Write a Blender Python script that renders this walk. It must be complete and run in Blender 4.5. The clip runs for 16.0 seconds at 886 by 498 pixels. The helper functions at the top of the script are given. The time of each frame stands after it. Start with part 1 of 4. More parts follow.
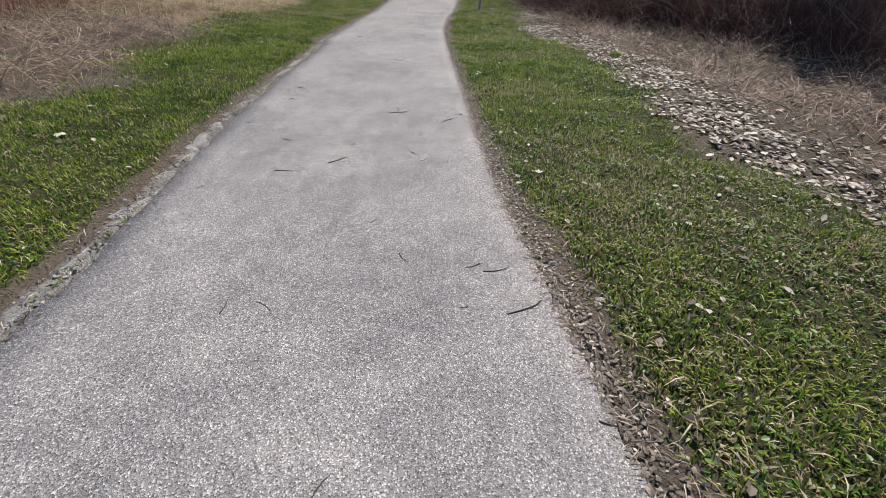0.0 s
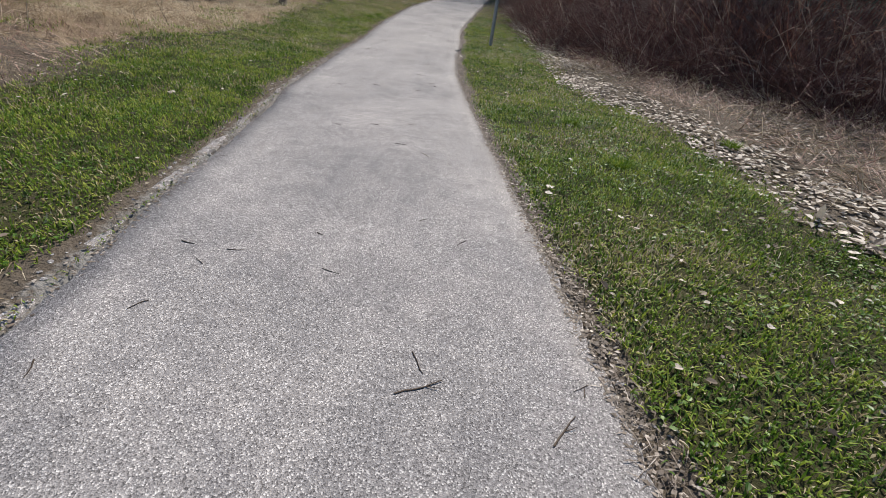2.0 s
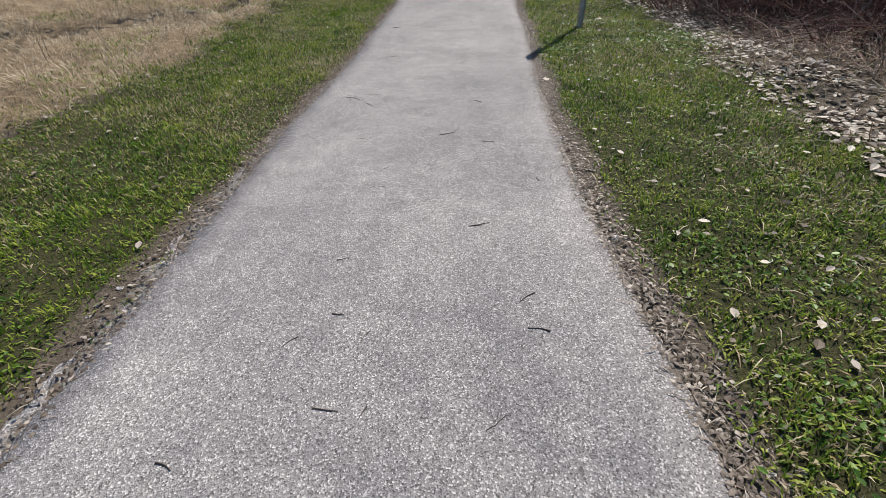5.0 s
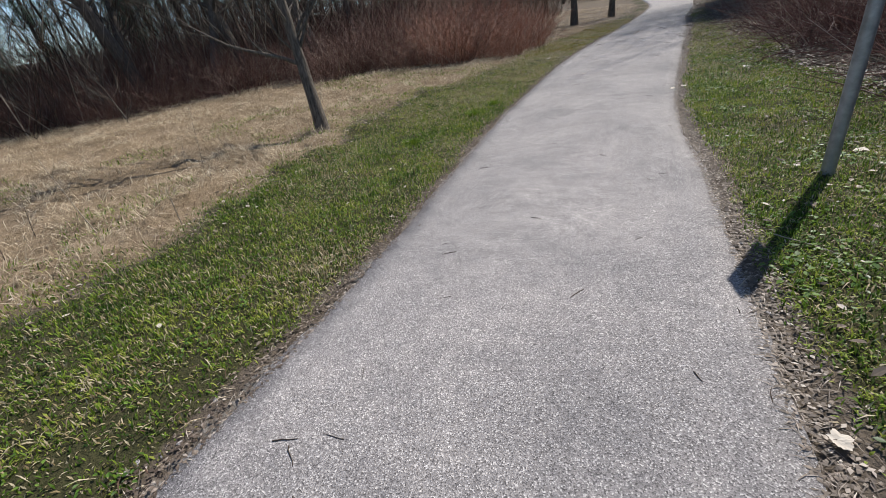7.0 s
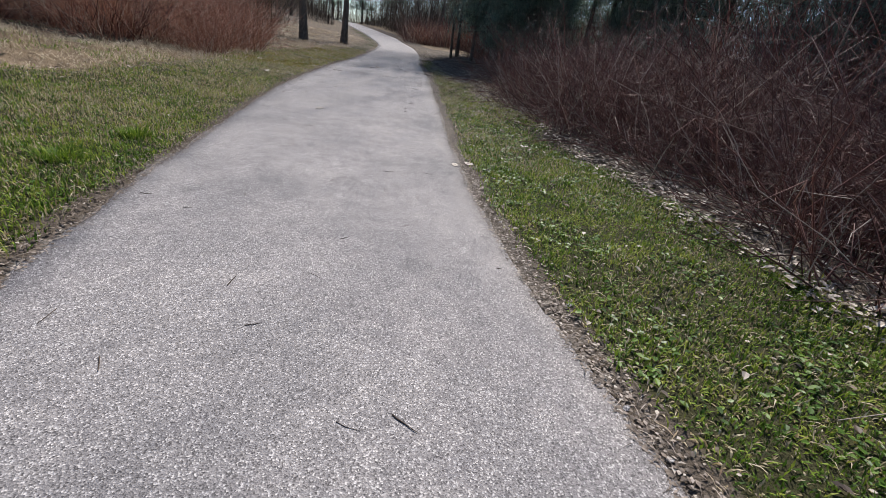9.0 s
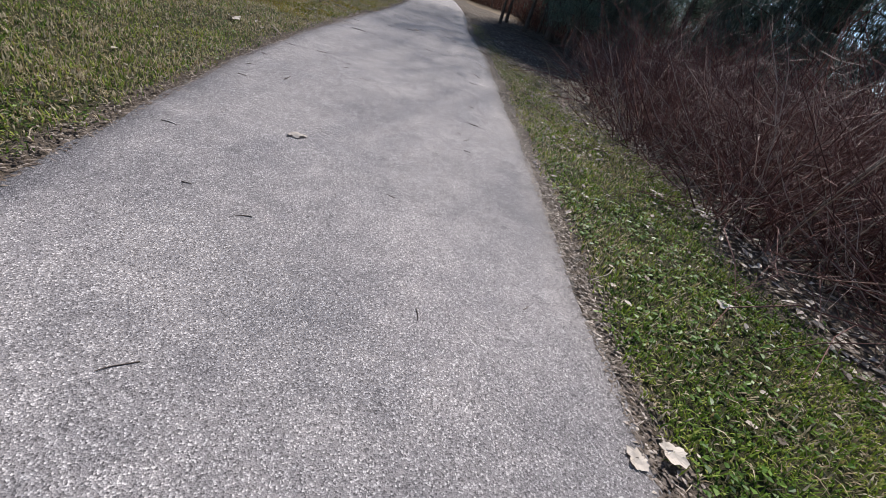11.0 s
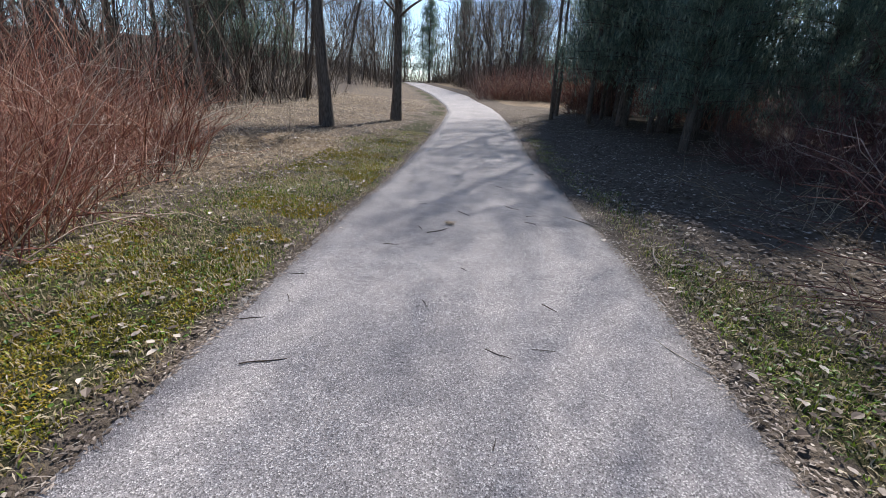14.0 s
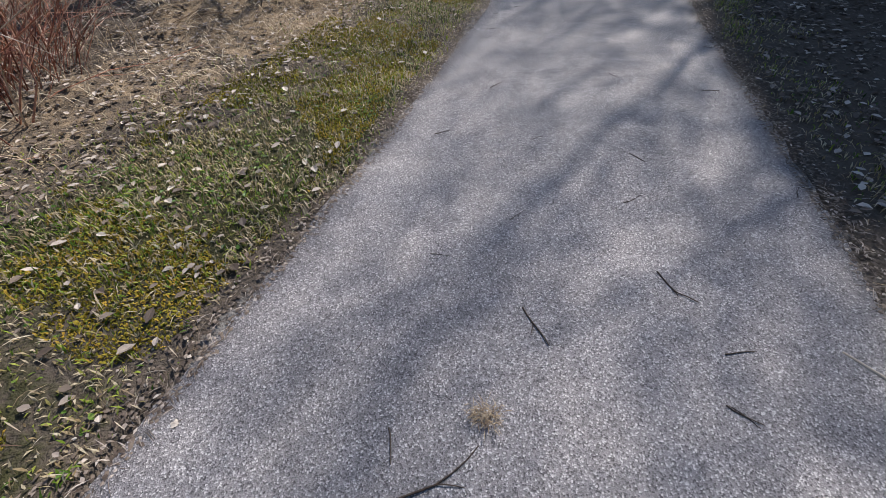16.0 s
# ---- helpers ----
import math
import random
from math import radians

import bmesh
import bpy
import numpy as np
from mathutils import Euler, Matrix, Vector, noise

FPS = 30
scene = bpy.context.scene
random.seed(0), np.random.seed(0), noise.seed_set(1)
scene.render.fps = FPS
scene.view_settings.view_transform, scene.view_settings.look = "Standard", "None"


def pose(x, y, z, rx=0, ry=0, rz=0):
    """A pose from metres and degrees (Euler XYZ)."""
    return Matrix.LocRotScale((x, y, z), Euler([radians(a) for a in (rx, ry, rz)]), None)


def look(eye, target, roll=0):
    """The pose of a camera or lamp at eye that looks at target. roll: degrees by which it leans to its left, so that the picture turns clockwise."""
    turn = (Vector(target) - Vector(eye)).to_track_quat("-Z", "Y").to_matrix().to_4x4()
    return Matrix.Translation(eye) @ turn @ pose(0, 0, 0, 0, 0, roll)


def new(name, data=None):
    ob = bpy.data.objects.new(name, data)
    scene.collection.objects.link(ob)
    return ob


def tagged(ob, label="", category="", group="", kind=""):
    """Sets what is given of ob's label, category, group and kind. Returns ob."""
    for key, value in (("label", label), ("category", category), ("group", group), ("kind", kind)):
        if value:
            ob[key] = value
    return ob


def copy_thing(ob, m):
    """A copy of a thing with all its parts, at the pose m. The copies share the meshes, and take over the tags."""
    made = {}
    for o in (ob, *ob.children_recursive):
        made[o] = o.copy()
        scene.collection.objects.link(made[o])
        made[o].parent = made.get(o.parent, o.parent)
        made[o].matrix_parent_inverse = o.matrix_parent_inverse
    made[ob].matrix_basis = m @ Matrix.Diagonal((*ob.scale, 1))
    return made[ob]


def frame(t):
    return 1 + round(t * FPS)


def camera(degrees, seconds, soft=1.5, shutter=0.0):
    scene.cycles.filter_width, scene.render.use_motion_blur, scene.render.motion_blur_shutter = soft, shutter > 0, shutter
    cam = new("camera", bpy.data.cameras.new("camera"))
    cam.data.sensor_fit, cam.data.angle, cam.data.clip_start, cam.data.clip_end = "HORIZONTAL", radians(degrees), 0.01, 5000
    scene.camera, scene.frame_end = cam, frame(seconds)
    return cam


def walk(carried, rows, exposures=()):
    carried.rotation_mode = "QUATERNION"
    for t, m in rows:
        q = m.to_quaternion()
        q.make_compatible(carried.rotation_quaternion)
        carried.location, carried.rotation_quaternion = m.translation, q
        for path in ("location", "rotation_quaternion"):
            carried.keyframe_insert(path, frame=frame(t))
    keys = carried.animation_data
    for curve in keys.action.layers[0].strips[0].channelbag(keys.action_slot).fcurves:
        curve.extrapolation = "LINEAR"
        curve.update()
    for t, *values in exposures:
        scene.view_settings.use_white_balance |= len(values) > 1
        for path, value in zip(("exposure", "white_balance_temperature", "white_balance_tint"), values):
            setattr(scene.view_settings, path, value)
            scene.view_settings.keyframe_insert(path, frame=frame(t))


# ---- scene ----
cam = camera(93.4, 16.0, 0.8)
PATH = [
    (0, (1.621, 0.162, 1.201), (1.412, 1.791, 0.061), 2.7),
    (0.5, (1.431, 0.920, 1.205), (1.183, 2.475, -0.027), 1.1),
    (1, (1.173, 1.675, 1.197), (0.916, 3.167, -0.109), -0.7),
    (1.5, (0.919, 2.498, 1.174), (0.699, 4.111, 0.012), 1.1),
    (2, (0.646, 3.306, 1.156), (0.540, 4.992, 0.087), 7.3),
    (2.5, (0.440, 4.151, 1.193), (0.349, 5.778, 0.033), 5.2),
    (3, (0.251, 4.951, 1.220), (-0.011, 6.383, -0.151), -3.7),
    (3.5, (0.155, 5.829, 1.192), (-0.187, 7.210, -0.212), -5.8),
    (4, (0.000, 6.755, 1.209), (-0.284, 8.257, -0.081), -4.6),
    (4.5, (-0.180, 7.627, 1.171), (-0.499, 9.084, -0.162), -3.1),
    (4.7, (-0.245, 7.971, 1.159), (-0.563, 9.518, -0.068), -2.7),
    (6.8, (-0.696, 11.373, 1.252), (-1.317, 12.860, 0.068), -9.3),
    (7, (-0.716, 11.716, 1.244), (-1.616, 13.255, 0.338), -9.0),
    (7.5, (-0.850, 12.550, 1.254), (-1.563, 14.165, 0.315), -2.8),
    (8, (-0.969, 13.407, 1.243), (-1.238, 15.120, 0.246), 0.7),
    (8.5, (-1.278, 14.348, 1.106), (-1.103, 16.151, 0.258), 5.9),
    (8.7, (-1.351, 14.759, 1.001), (-1.094, 16.560, 0.171), 7.0),
    (10.8, (-1.760, 18.489, 1.055), (-1.411, 20.172, 0.034), 19.3),
    (11, (-1.768, 18.875, 1.098), (-1.425, 20.581, 0.112), 19.4),
    (11.5, (-1.747, 19.892, 1.151), (-1.396, 21.564, 0.112), 14.6),
    (12, (-1.693, 20.837, 1.196), (-1.485, 22.551, 0.187), 13.3),
    (12.5, (-1.707, 21.783, 1.293), (-1.655, 23.553, 0.364), 7.1),
    (13, (-1.728, 22.697, 1.367), (-1.797, 24.561, 0.646), 8.9),
    (13.5, (-1.768, 23.626, 1.465), (-1.788, 25.483, 0.721), 4.7),
    (14, (-1.831, 24.579, 1.541), (-1.877, 26.459, 0.861), 2.8),
    (14.5, (-1.848, 25.457, 1.589), (-1.903, 27.303, 0.820), 0.8),
    (15, (-1.865, 26.241, 1.637), (-2.081, 28.051, 0.815), -0.1),
    (15.5, (-1.812, 27.070, 1.698), (-2.199, 28.786, 0.746), -3.4),
    (16, (-1.816, 27.802, 1.708), (-2.202, 29.233, 0.365), -2.3),
]
walk(cam, [(t, look(eye, target, roll)) for t, eye, target, roll in PATH], [(0, 0.32, 6700, 9), (4, 0.32, 6650, 8), (8, 0.36, 6500, 10), (11, 0.36, 6400, 13), (12.5, 0.43, 6350, 13), (13, 0.48, 6350, 13), (13.5, 0.52, 6350, 13), (14, 0.76, 6350, 12), (15.5, 0.74, 6400, 12), (16, 0.72, 6400, 12)])

# world, sun and exposure
SUN_TURN, SUN_HIGH = 21.0, 49.0
sky_world = bpy.data.worlds.new("sky")
sky_world.use_nodes = True
scene.world = sky_world
nt = sky_world.node_tree
sky = nt.nodes.new("ShaderNodeTexSky")
sky.sky_type, sky.sun_disc = "NISHITA", False
sky.air_density, sky.dust_density, sky.ozone_density = 1.0, 0.2, 2.5
sky.sun_elevation, sky.sun_rotation = radians(SUN_HIGH), radians(SUN_TURN)
nt.nodes["Background"].inputs["Strength"].default_value = 0.12
nt.links.new(sky.outputs[0], nt.nodes["Background"].inputs["Color"])
sun_data = bpy.data.lights.new("sun", "SUN")
sun_data.energy, sun_data.angle, sun_data.color = 5.0, radians(0.5), (1.0, 0.95, 0.89)
sun = new("sun", sun_data)
sun.matrix_world = pose(0, 0, 30, 0, 0, -SUN_TURN) @ pose(0, 0, 0, -(90 - SUN_HIGH), 0, 0)

RNG = np.random.default_rng(7)

# ---- plan: the path's two edges and its height, along y ----
LEFT_Y = np.array([-39.4, -6.05, -0.14, 1.04, 2.32, 3.59, 5.46, 7.15, 8.41, 9.48, 10.45, 11.7, 12.74, 14.1, 15.8, 17.4, 18.7, 21, 22.9, 24.5, 26.5, 28, 30, 33, 36, 39, 45, 50, 56, 63, 75, 90, 112])
LEFT_X = np.array([9.55, 1.23, 0.0, -0.23, -0.52, -0.86, -1.23, -1.54, -1.83, -1.97, -2.12, -2.3, -2.4, -2.58, -2.83, -3.06, -3.17, -3.26, -3.28, -3.22, -3.06, -2.98, -2.79, -2.64, -2.54, -2.45, -2.4, -2.7, -3.4, -4.5, -6.9, -10.2, -15.5])
RIGHT_Y = np.array([-39, -5.8, 0.11, 1.28, 2.55, 3.82, 5.69, 8.65, 10.76, 12.0, 12.9, 13.6, 14.7, 15.96, 17.5, 18.7, 21, 22.9, 24.5, 26.5, 28, 30, 33, 36, 39, 45, 50, 56, 63, 75, 90, 112])
RIGHT_X = np.array([12.54, 3.71, 2.46, 2.11, 1.73, 1.43, 1.05, 0.45, 0.05, -0.1, -0.18, -0.23, -0.28, -0.38, -0.55, -0.63, -0.62, -0.56, -0.54, -0.48, -0.42, -0.44, -0.44, -0.25, -0.1, 0.0, -0.1, -0.6, -1.3, -3.9, -7.4, -12.7])
PROF_Y = np.array([-60, -5, 0, 4, 8, 11, 14, 17, 20, 23, 26, 30, 35, 42, 50, 56, 75, 90, 120, 200])
PROF_Z = np.array([-0.2, -0.16, -0.13, -0.122, -0.135, -0.145, -0.16, -0.165, -0.048, 0.134, 0.29, 0.431, 0.583, 0.806, 1.1, 1.35, 2.5, 3.4, 4.5, 5.5])
FINE_Y = np.arange(-60, 200, 0.1)
_k = np.exp(-np.linspace(-2, 2, 31) ** 2)
FINE_Z = np.convolve(np.pad(np.interp(FINE_Y, PROF_Y, PROF_Z), 15, "edge"), _k / _k.sum(), "valid")


def edge_left(y):
    return np.interp(y, LEFT_Y, LEFT_X)


def edge_right(y):
    return np.interp(y, RIGHT_Y, RIGHT_X)


LATTICE = np.random.default_rng(3).random((256, 256))


def value_noise(a, b):
    i, j = np.floor(a).astype(int), np.floor(b).astype(int)
    u, v = a - i, b - j
    u, v = u * u * (3 - 2 * u), v * v * (3 - 2 * v)
    i0, i1, j0, j1 = i & 255, (i + 1) & 255, j & 255, (j + 1) & 255
    return (LATTICE[i0, j0] * (1 - u) + LATTICE[i1, j0] * u) * (1 - v) + (LATTICE[i0, j1] * (1 - u) + LATTICE[i1, j1] * u) * v


def wobble(x, y, size, seed=0.0):
    """Smooth uneven lumps in -1..1, about 2.6 sizes from one to the next."""
    x, y = np.asarray(x, float), np.asarray(y, float)
    a, b = (0.8 * x + 0.6 * y) / (1.3 * size) + seed * 7.31, (0.8 * y - 0.6 * x) / (1.3 * size) + seed * 3.77
    w = 0.7 * value_noise(a, b) + 0.3 * value_noise(a * 2.1 + 31.7, b * 2.1 + 11.3)
    return np.clip((w - 0.5) * 2.6, -1, 1)


def path_z(y):
    return np.interp(y, FINE_Y, FINE_Z)


def outward(x, y):
    """Metres outside the path's nearer edge (negative: on the path), and the side (-1 left, 1 right)."""
    dl, dr = edge_left(y) - x, x - edge_right(y)
    return np.maximum(dl, dr), np.where(dl > dr, -1, 1)


def ground_z(x, y):
    x, y = np.asarray(x, float), np.asarray(y, float)
    d, side = outward(x, y)
    out = np.clip(d, 0, None)
    lift = np.where(side < 0, np.clip(out * 0.045, 0, 0.4), np.clip(out * 0.02, 0, 0.25))
    rough = np.clip(out / 2.5, 0, 1) * (0.05 * wobble(x, y, 1.1) + 0.02 * wobble(x, y, 0.35, 2))
    rough = rough + np.where(side < 0, np.clip((out - 1.7) / 0.8, 0, 1), 0) * np.clip(34 - y, 0, 1) * 0.09 * np.clip(wobble(x, y, 0.2, 14) + 0.1, 0, 1)
    far = np.clip((np.hypot(x, y - 20) - 28) / 70, 0, 1) * 5.0 * np.clip((d - 3) / 20, 0, 1)
    return path_z(y) + lift + rough + far + np.where(d > 0.02, 0.012 + 0.01 * wobble(x, y, 0.2, 4), -0.05)


# ---- helpers ----
def material(name, rough=0.9, spec=0.3):
    m = bpy.data.materials.new(name)
    m.use_nodes = True
    b = m.node_tree.nodes["Principled BSDF"]
    b.inputs["Roughness"].default_value = rough
    b.inputs["Specular IOR Level"].default_value = spec
    return m, m.node_tree, b


def node(t, kind, **inputs):
    n = t.nodes.new(kind)
    for k, v in inputs.items():
        n.inputs[k.replace("_", " ")].default_value = v
    return n


def noise_of(t, scale, detail=4.0, vector=None, rough=0.6):
    n = node(t, "ShaderNodeTexNoise", Scale=scale, Detail=detail, Roughness=rough)
    t.links.new(vector or coords(t), n.inputs["Vector"])
    return n.outputs["Fac"]


def coords(t):
    for n in t.nodes:
        if n.bl_idname == "ShaderNodeNewGeometry":
            return n.outputs["Position"]
    return t.nodes.new("ShaderNodeNewGeometry").outputs["Position"]


def ramp(t, fac, stops):
    n = t.nodes.new("ShaderNodeValToRGB")
    while len(n.color_ramp.elements) < len(stops):
        n.color_ramp.elements.new(0.5)
    for e, (p, c) in zip(n.color_ramp.elements, stops):
        e.position, e.color = p, (*c, 1)
    t.links.new(fac, n.inputs["Fac"])
    return n.outputs["Color"]


def mix(t, fac, a, b, kind="MIX"):
    n = t.nodes.new("ShaderNodeMix")
    n.data_type, n.blend_type = "RGBA", kind
    for s, v in ((n.inputs[0], fac), (n.inputs[6], a), (n.inputs[7], b)):
        if isinstance(v, (int, float)):
            s.default_value = v
        elif isinstance(v, tuple):
            s.default_value = (*v, 1)
        else:
            t.links.new(v, s)
    return n.outputs[2]


def math_of(t, kind, a, b=0.0, clamp=False):
    n = t.nodes.new("ShaderNodeMath")
    n.operation, n.use_clamp = kind, clamp
    for s, v in ((n.inputs[0], a), (n.inputs[1], b)):
        if isinstance(v, (int, float)):
            s.default_value = v
        else:
            t.links.new(v, s)
    return n.outputs[0]


def attribute(t, name, output="Fac"):
    n = t.nodes.new("ShaderNodeAttribute")
    n.attribute_name = name
    return n.outputs[output]


def bump(t, b, height, strength, distance=0.01):
    n = node(t, "ShaderNodeBump", Strength=strength, Distance=distance)
    t.links.new(height, n.inputs["Height"])
    t.links.new(n.outputs[0], b.inputs["Normal"])


def tinted(name, stops, rough=0.85, spec=0.2, trans=0.0):
    """A material for thin growing things, whose colour runs over stops by each piece's own tint."""
    m, t, b = material(name, rough, spec)
    grain = noise_of(t, 60.0, 2.0)
    base = ramp(t, attribute(t, "tint"), stops)
    t.links.new(mix(t, 0.5, base, ramp(t, grain, [(0.25, (0.45, 0.45, 0.45)), (0.75, (1, 1, 1))]), "MULTIPLY"), b.inputs["Base Color"])
    if trans:
        tr = t.nodes.new("ShaderNodeBsdfTranslucent")
        t.links.new(base, tr.inputs["Color"])
        ms = t.nodes.new("ShaderNodeMixShader")
        ms.inputs[0].default_value = trans
        t.links.new(b.outputs[0], ms.inputs[1])
        t.links.new(tr.outputs[0], ms.inputs[2])
        t.links.new(ms.outputs[0], t.nodes["Material Output"].inputs["Surface"])
    return m


def mesh_of(name, verts, faces, mat, tint=None, smooth=False):
    """A mesh from arrays: faces is an (n, k) array of equal polygons."""
    verts, faces = np.asarray(verts, np.float32), np.asarray(faces, np.int32)
    me = bpy.data.meshes.new(name)
    n, k = faces.shape
    me.vertices.add(len(verts))
    me.vertices.foreach_set("co", verts.ravel())
    me.loops.add(n * k)
    me.loops.foreach_set("vertex_index", faces.ravel())
    me.polygons.add(n)
    me.polygons.foreach_set("loop_start", np.arange(0, n * k, k, dtype=np.int32))
    me.polygons.foreach_set("use_smooth", np.full(n, smooth))
    me.update(calc_edges=True)
    if tint is not None:
        a = me.attributes.new("tint", "FLOAT", "POINT")
        a.data.foreach_set("value", np.asarray(tint, np.float32))
    me.materials.append(mat)
    return me


def thing(name, label, category, at=None, group="", kind=""):
    ob = tagged(new(name), label, category, group, kind)
    if at is not None:
        ob.matrix_world = at
    return ob


def part(name, me, parent, label=""):
    ob = new(name, me)
    ob.parent = parent
    return tagged(ob, label) if label else ob


def joined(pieces):
    """Several (verts, faces, tint) with equal polygons as one."""
    vs, fs, ts, n = [], [], [], 0
    for v, f, t in pieces:
        vs.append(v)
        fs.append(f + n)
        ts.append(t)
        n += len(v)
    return np.concatenate(vs), np.concatenate(fs), np.concatenate(ts)


def blades(base, length, width, way, lean, droop=0.0, tint=None):
    """Grass-like blades: base (n, 3); way: heading in radians; lean: 0 upright to 1 flat."""
    n = len(base)
    flat = np.stack([np.cos(way), np.sin(way), np.zeros(n)], 1)
    side = np.stack([-np.sin(way), np.cos(way), np.zeros(n)], 1) * (width / 2)[:, None]
    up = np.array([0, 0, 1.0])
    d1 = flat * (lean * 0.7)[:, None] + up * (1 - lean * 0.7)[:, None]
    d1 /= np.linalg.norm(d1, axis=1)[:, None]
    l2 = np.clip(lean * 1.15 + droop, 0, 1.35)
    d2 = flat * np.minimum(l2, 1)[:, None] + up * (1 - l2)[:, None]
    d2 /= np.linalg.norm(d2, axis=1)[:, None]
    mid = base + d1 * (length * 0.5)[:, None]
    tip = mid + d2 * (length * 0.5)[:, None]
    v = np.stack([base, mid - side, mid + side, tip], 1).reshape(-1, 3)
    o = (np.arange(n) * 4)[:, None, None]
    f = (np.array([[0, 2, 1], [1, 2, 3]])[None] + o).reshape(-1, 3)
    t = RNG.random(n) if tint is None else tint
    return v, f, np.repeat(t, 4)


def tubes(paths, radii, sides=3, tint=None):
    """Tubes along paths (s, k, 3) with radii (s, k), as quads."""
    s, k, _ = paths.shape
    tan = np.gradient(paths, axis=1)
    tan /= np.linalg.norm(tan, axis=2)[..., None] + 1e-9
    ref = np.where(np.abs(tan[..., 2:3]) > 0.9, np.array([1.0, 0, 0]), np.array([0, 0, 1.0]))
    a = np.cross(tan, ref)
    a /= np.linalg.norm(a, axis=2)[..., None] + 1e-9
    b = np.cross(tan, a)
    ang = np.arange(sides) * 2 * np.pi / sides
    ring = a[:, :, None] * np.cos(ang)[:, None] + b[:, :, None] * np.sin(ang)[:, None]
    v = (paths[:, :, None] + ring * radii[:, :, None, None]).reshape(-1, 3)
    i = np.arange(s)[:, None, None] * k * sides + np.arange(k - 1)[None, :, None] * sides
    j, jn = np.arange(sides), (np.arange(sides) + 1) % sides
    f = np.stack([i + j, i + jn, i + sides + jn, i + sides + j], -1).reshape(-1, 4)
    t = RNG.random(s) if tint is None else tint
    return v, f, np.repeat(t, k * sides)


def grown(base, way, length, k, bend, rise=0.0):
    """Uneven growing lines: base (s, 3), way (s, 3) unit, length (s)."""
    s = len(base)
    step = (length / (k - 1))[:, None]
    pts, d = [base], way.copy()
    for _ in range(k - 1):
        d = d + RNG.normal(0, bend, (s, 3)) + np.array([0, 0, rise])
        d /= np.linalg.norm(d, axis=1)[:, None]
        pts.append(pts[-1] + d * step)
    return np.stack(pts, 1)


def along(paths, radii, count, lo, hi):
    """Random points on lines: places, headings there, radii there."""
    s, k, _ = paths.shape
    i = RNG.integers(0, s, count)
    u = RNG.uniform(lo, hi, count) * (k - 1)
    j = np.minimum(u.astype(int), k - 2)
    f = (u - j)[:, None]
    p = paths[i, j] * (1 - f) + paths[i, j + 1] * f
    d = paths[i, j + 1] - paths[i, j]
    d /= np.linalg.norm(d, axis=1)[:, None]
    return p, d, radii[i, j]


def spread(d, amount):
    """Turn unit ways d aside by about amount."""
    r = RNG.normal(0, 1, d.shape)
    r -= (r * d).sum(1)[:, None] * d
    r /= np.linalg.norm(r, axis=1)[:, None]
    w = d + r * amount[:, None]
    return w / np.linalg.norm(w, axis=1)[:, None]


def taper(n, k, r0, r1):
    return np.linspace(0, 1, k)[None] * (r1 - r0)[:, None] + r0[:, None] if np.ndim(r0) else np.tile(np.linspace(r0, r1, k), (n, 1))


# ---- materials ----
asphalt, t, b = material("asphalt", 0.88, 0.35)
chips = node(t, "ShaderNodeTexVoronoi", Scale=200.0)
t.links.new(coords(t), chips.inputs["Vector"])
chip_tone = ramp(t, math_of(t, "FRACT", math_of(t, "MULTIPLY", chips.outputs["Color"], 3.7)), [(0.0, (0.09, 0.085, 0.086)), (0.25, (0.21, 0.2, 0.201)), (0.6, (0.28, 0.268, 0.268)), (0.84, (0.325, 0.311, 0.31)), (0.96, (0.60, 0.58, 0.57))])
worn = ramp(t, noise_of(t, 0.9, 5.0), [(0.3, (0.72, 0.72, 0.73)), (0.7, (1.1, 1.08, 1.06))])
dusty = ramp(t, noise_of(t, 7.0, 5.0), [(0.35, (0.86, 0.85, 0.85)), (0.65, (1.08, 1.06, 1.04))])
t.links.new(mix(t, 1.0, mix(t, 1.0, chip_tone, worn, "MULTIPLY"), dusty, "MULTIPLY"), b.inputs["Base Color"])
bump(t, b, math_of(t, "ADD", chips.outputs["Distance"], noise_of(t, 260.0, 2.0)), 0.5, 0.006)

soil, t, b = material("ground_cover", 0.95, 0.15)
zone = t.nodes.new("ShaderNodeAttribute")
zone.attribute_name = "zone"
sep = t.nodes.new("ShaderNodeSeparateColor")
t.links.new(zone.outputs["Color"], sep.inputs[0])
fine, mid, big = noise_of(t, 42.0, 6.0), noise_of(t, 9.0, 5.0), noise_of(t, 1.3, 4.0)
green = mix(t, fine, ramp(t, mid, [(0.3, (0.018, 0.024, 0.007)), (0.7, (0.045, 0.05, 0.016))]), (0.06, 0.052, 0.027))
tan = mix(t, fine, ramp(t, math_of(t, "ADD", math_of(t, "MULTIPLY", mid, 0.6), math_of(t, "MULTIPLY", big, 0.4)), [(0.36, (0.05, 0.036, 0.02)), (0.5, (0.18, 0.13, 0.082)), (0.64, (0.33, 0.255, 0.175))]), (0.22, 0.165, 0.108))
dirt = mix(t, fine, ramp(t, mid, [(0.3, (0.035, 0.026, 0.019)), (0.7, (0.10, 0.078, 0.058))]), (0.14, 0.115, 0.09))
ragged = math_of(t, "SUBTRACT", math_of(t, "ADD", math_of(t, "MULTIPLY", mid, 0.7), math_of(t, "MULTIPLY", fine, 0.5)), 0.6)


def zone_mask(channel):
    return math_of(t, "MULTIPLY", math_of(t, "ADD", math_of(t, "SUBTRACT", channel, 0.5), ragged), 5.0, True)


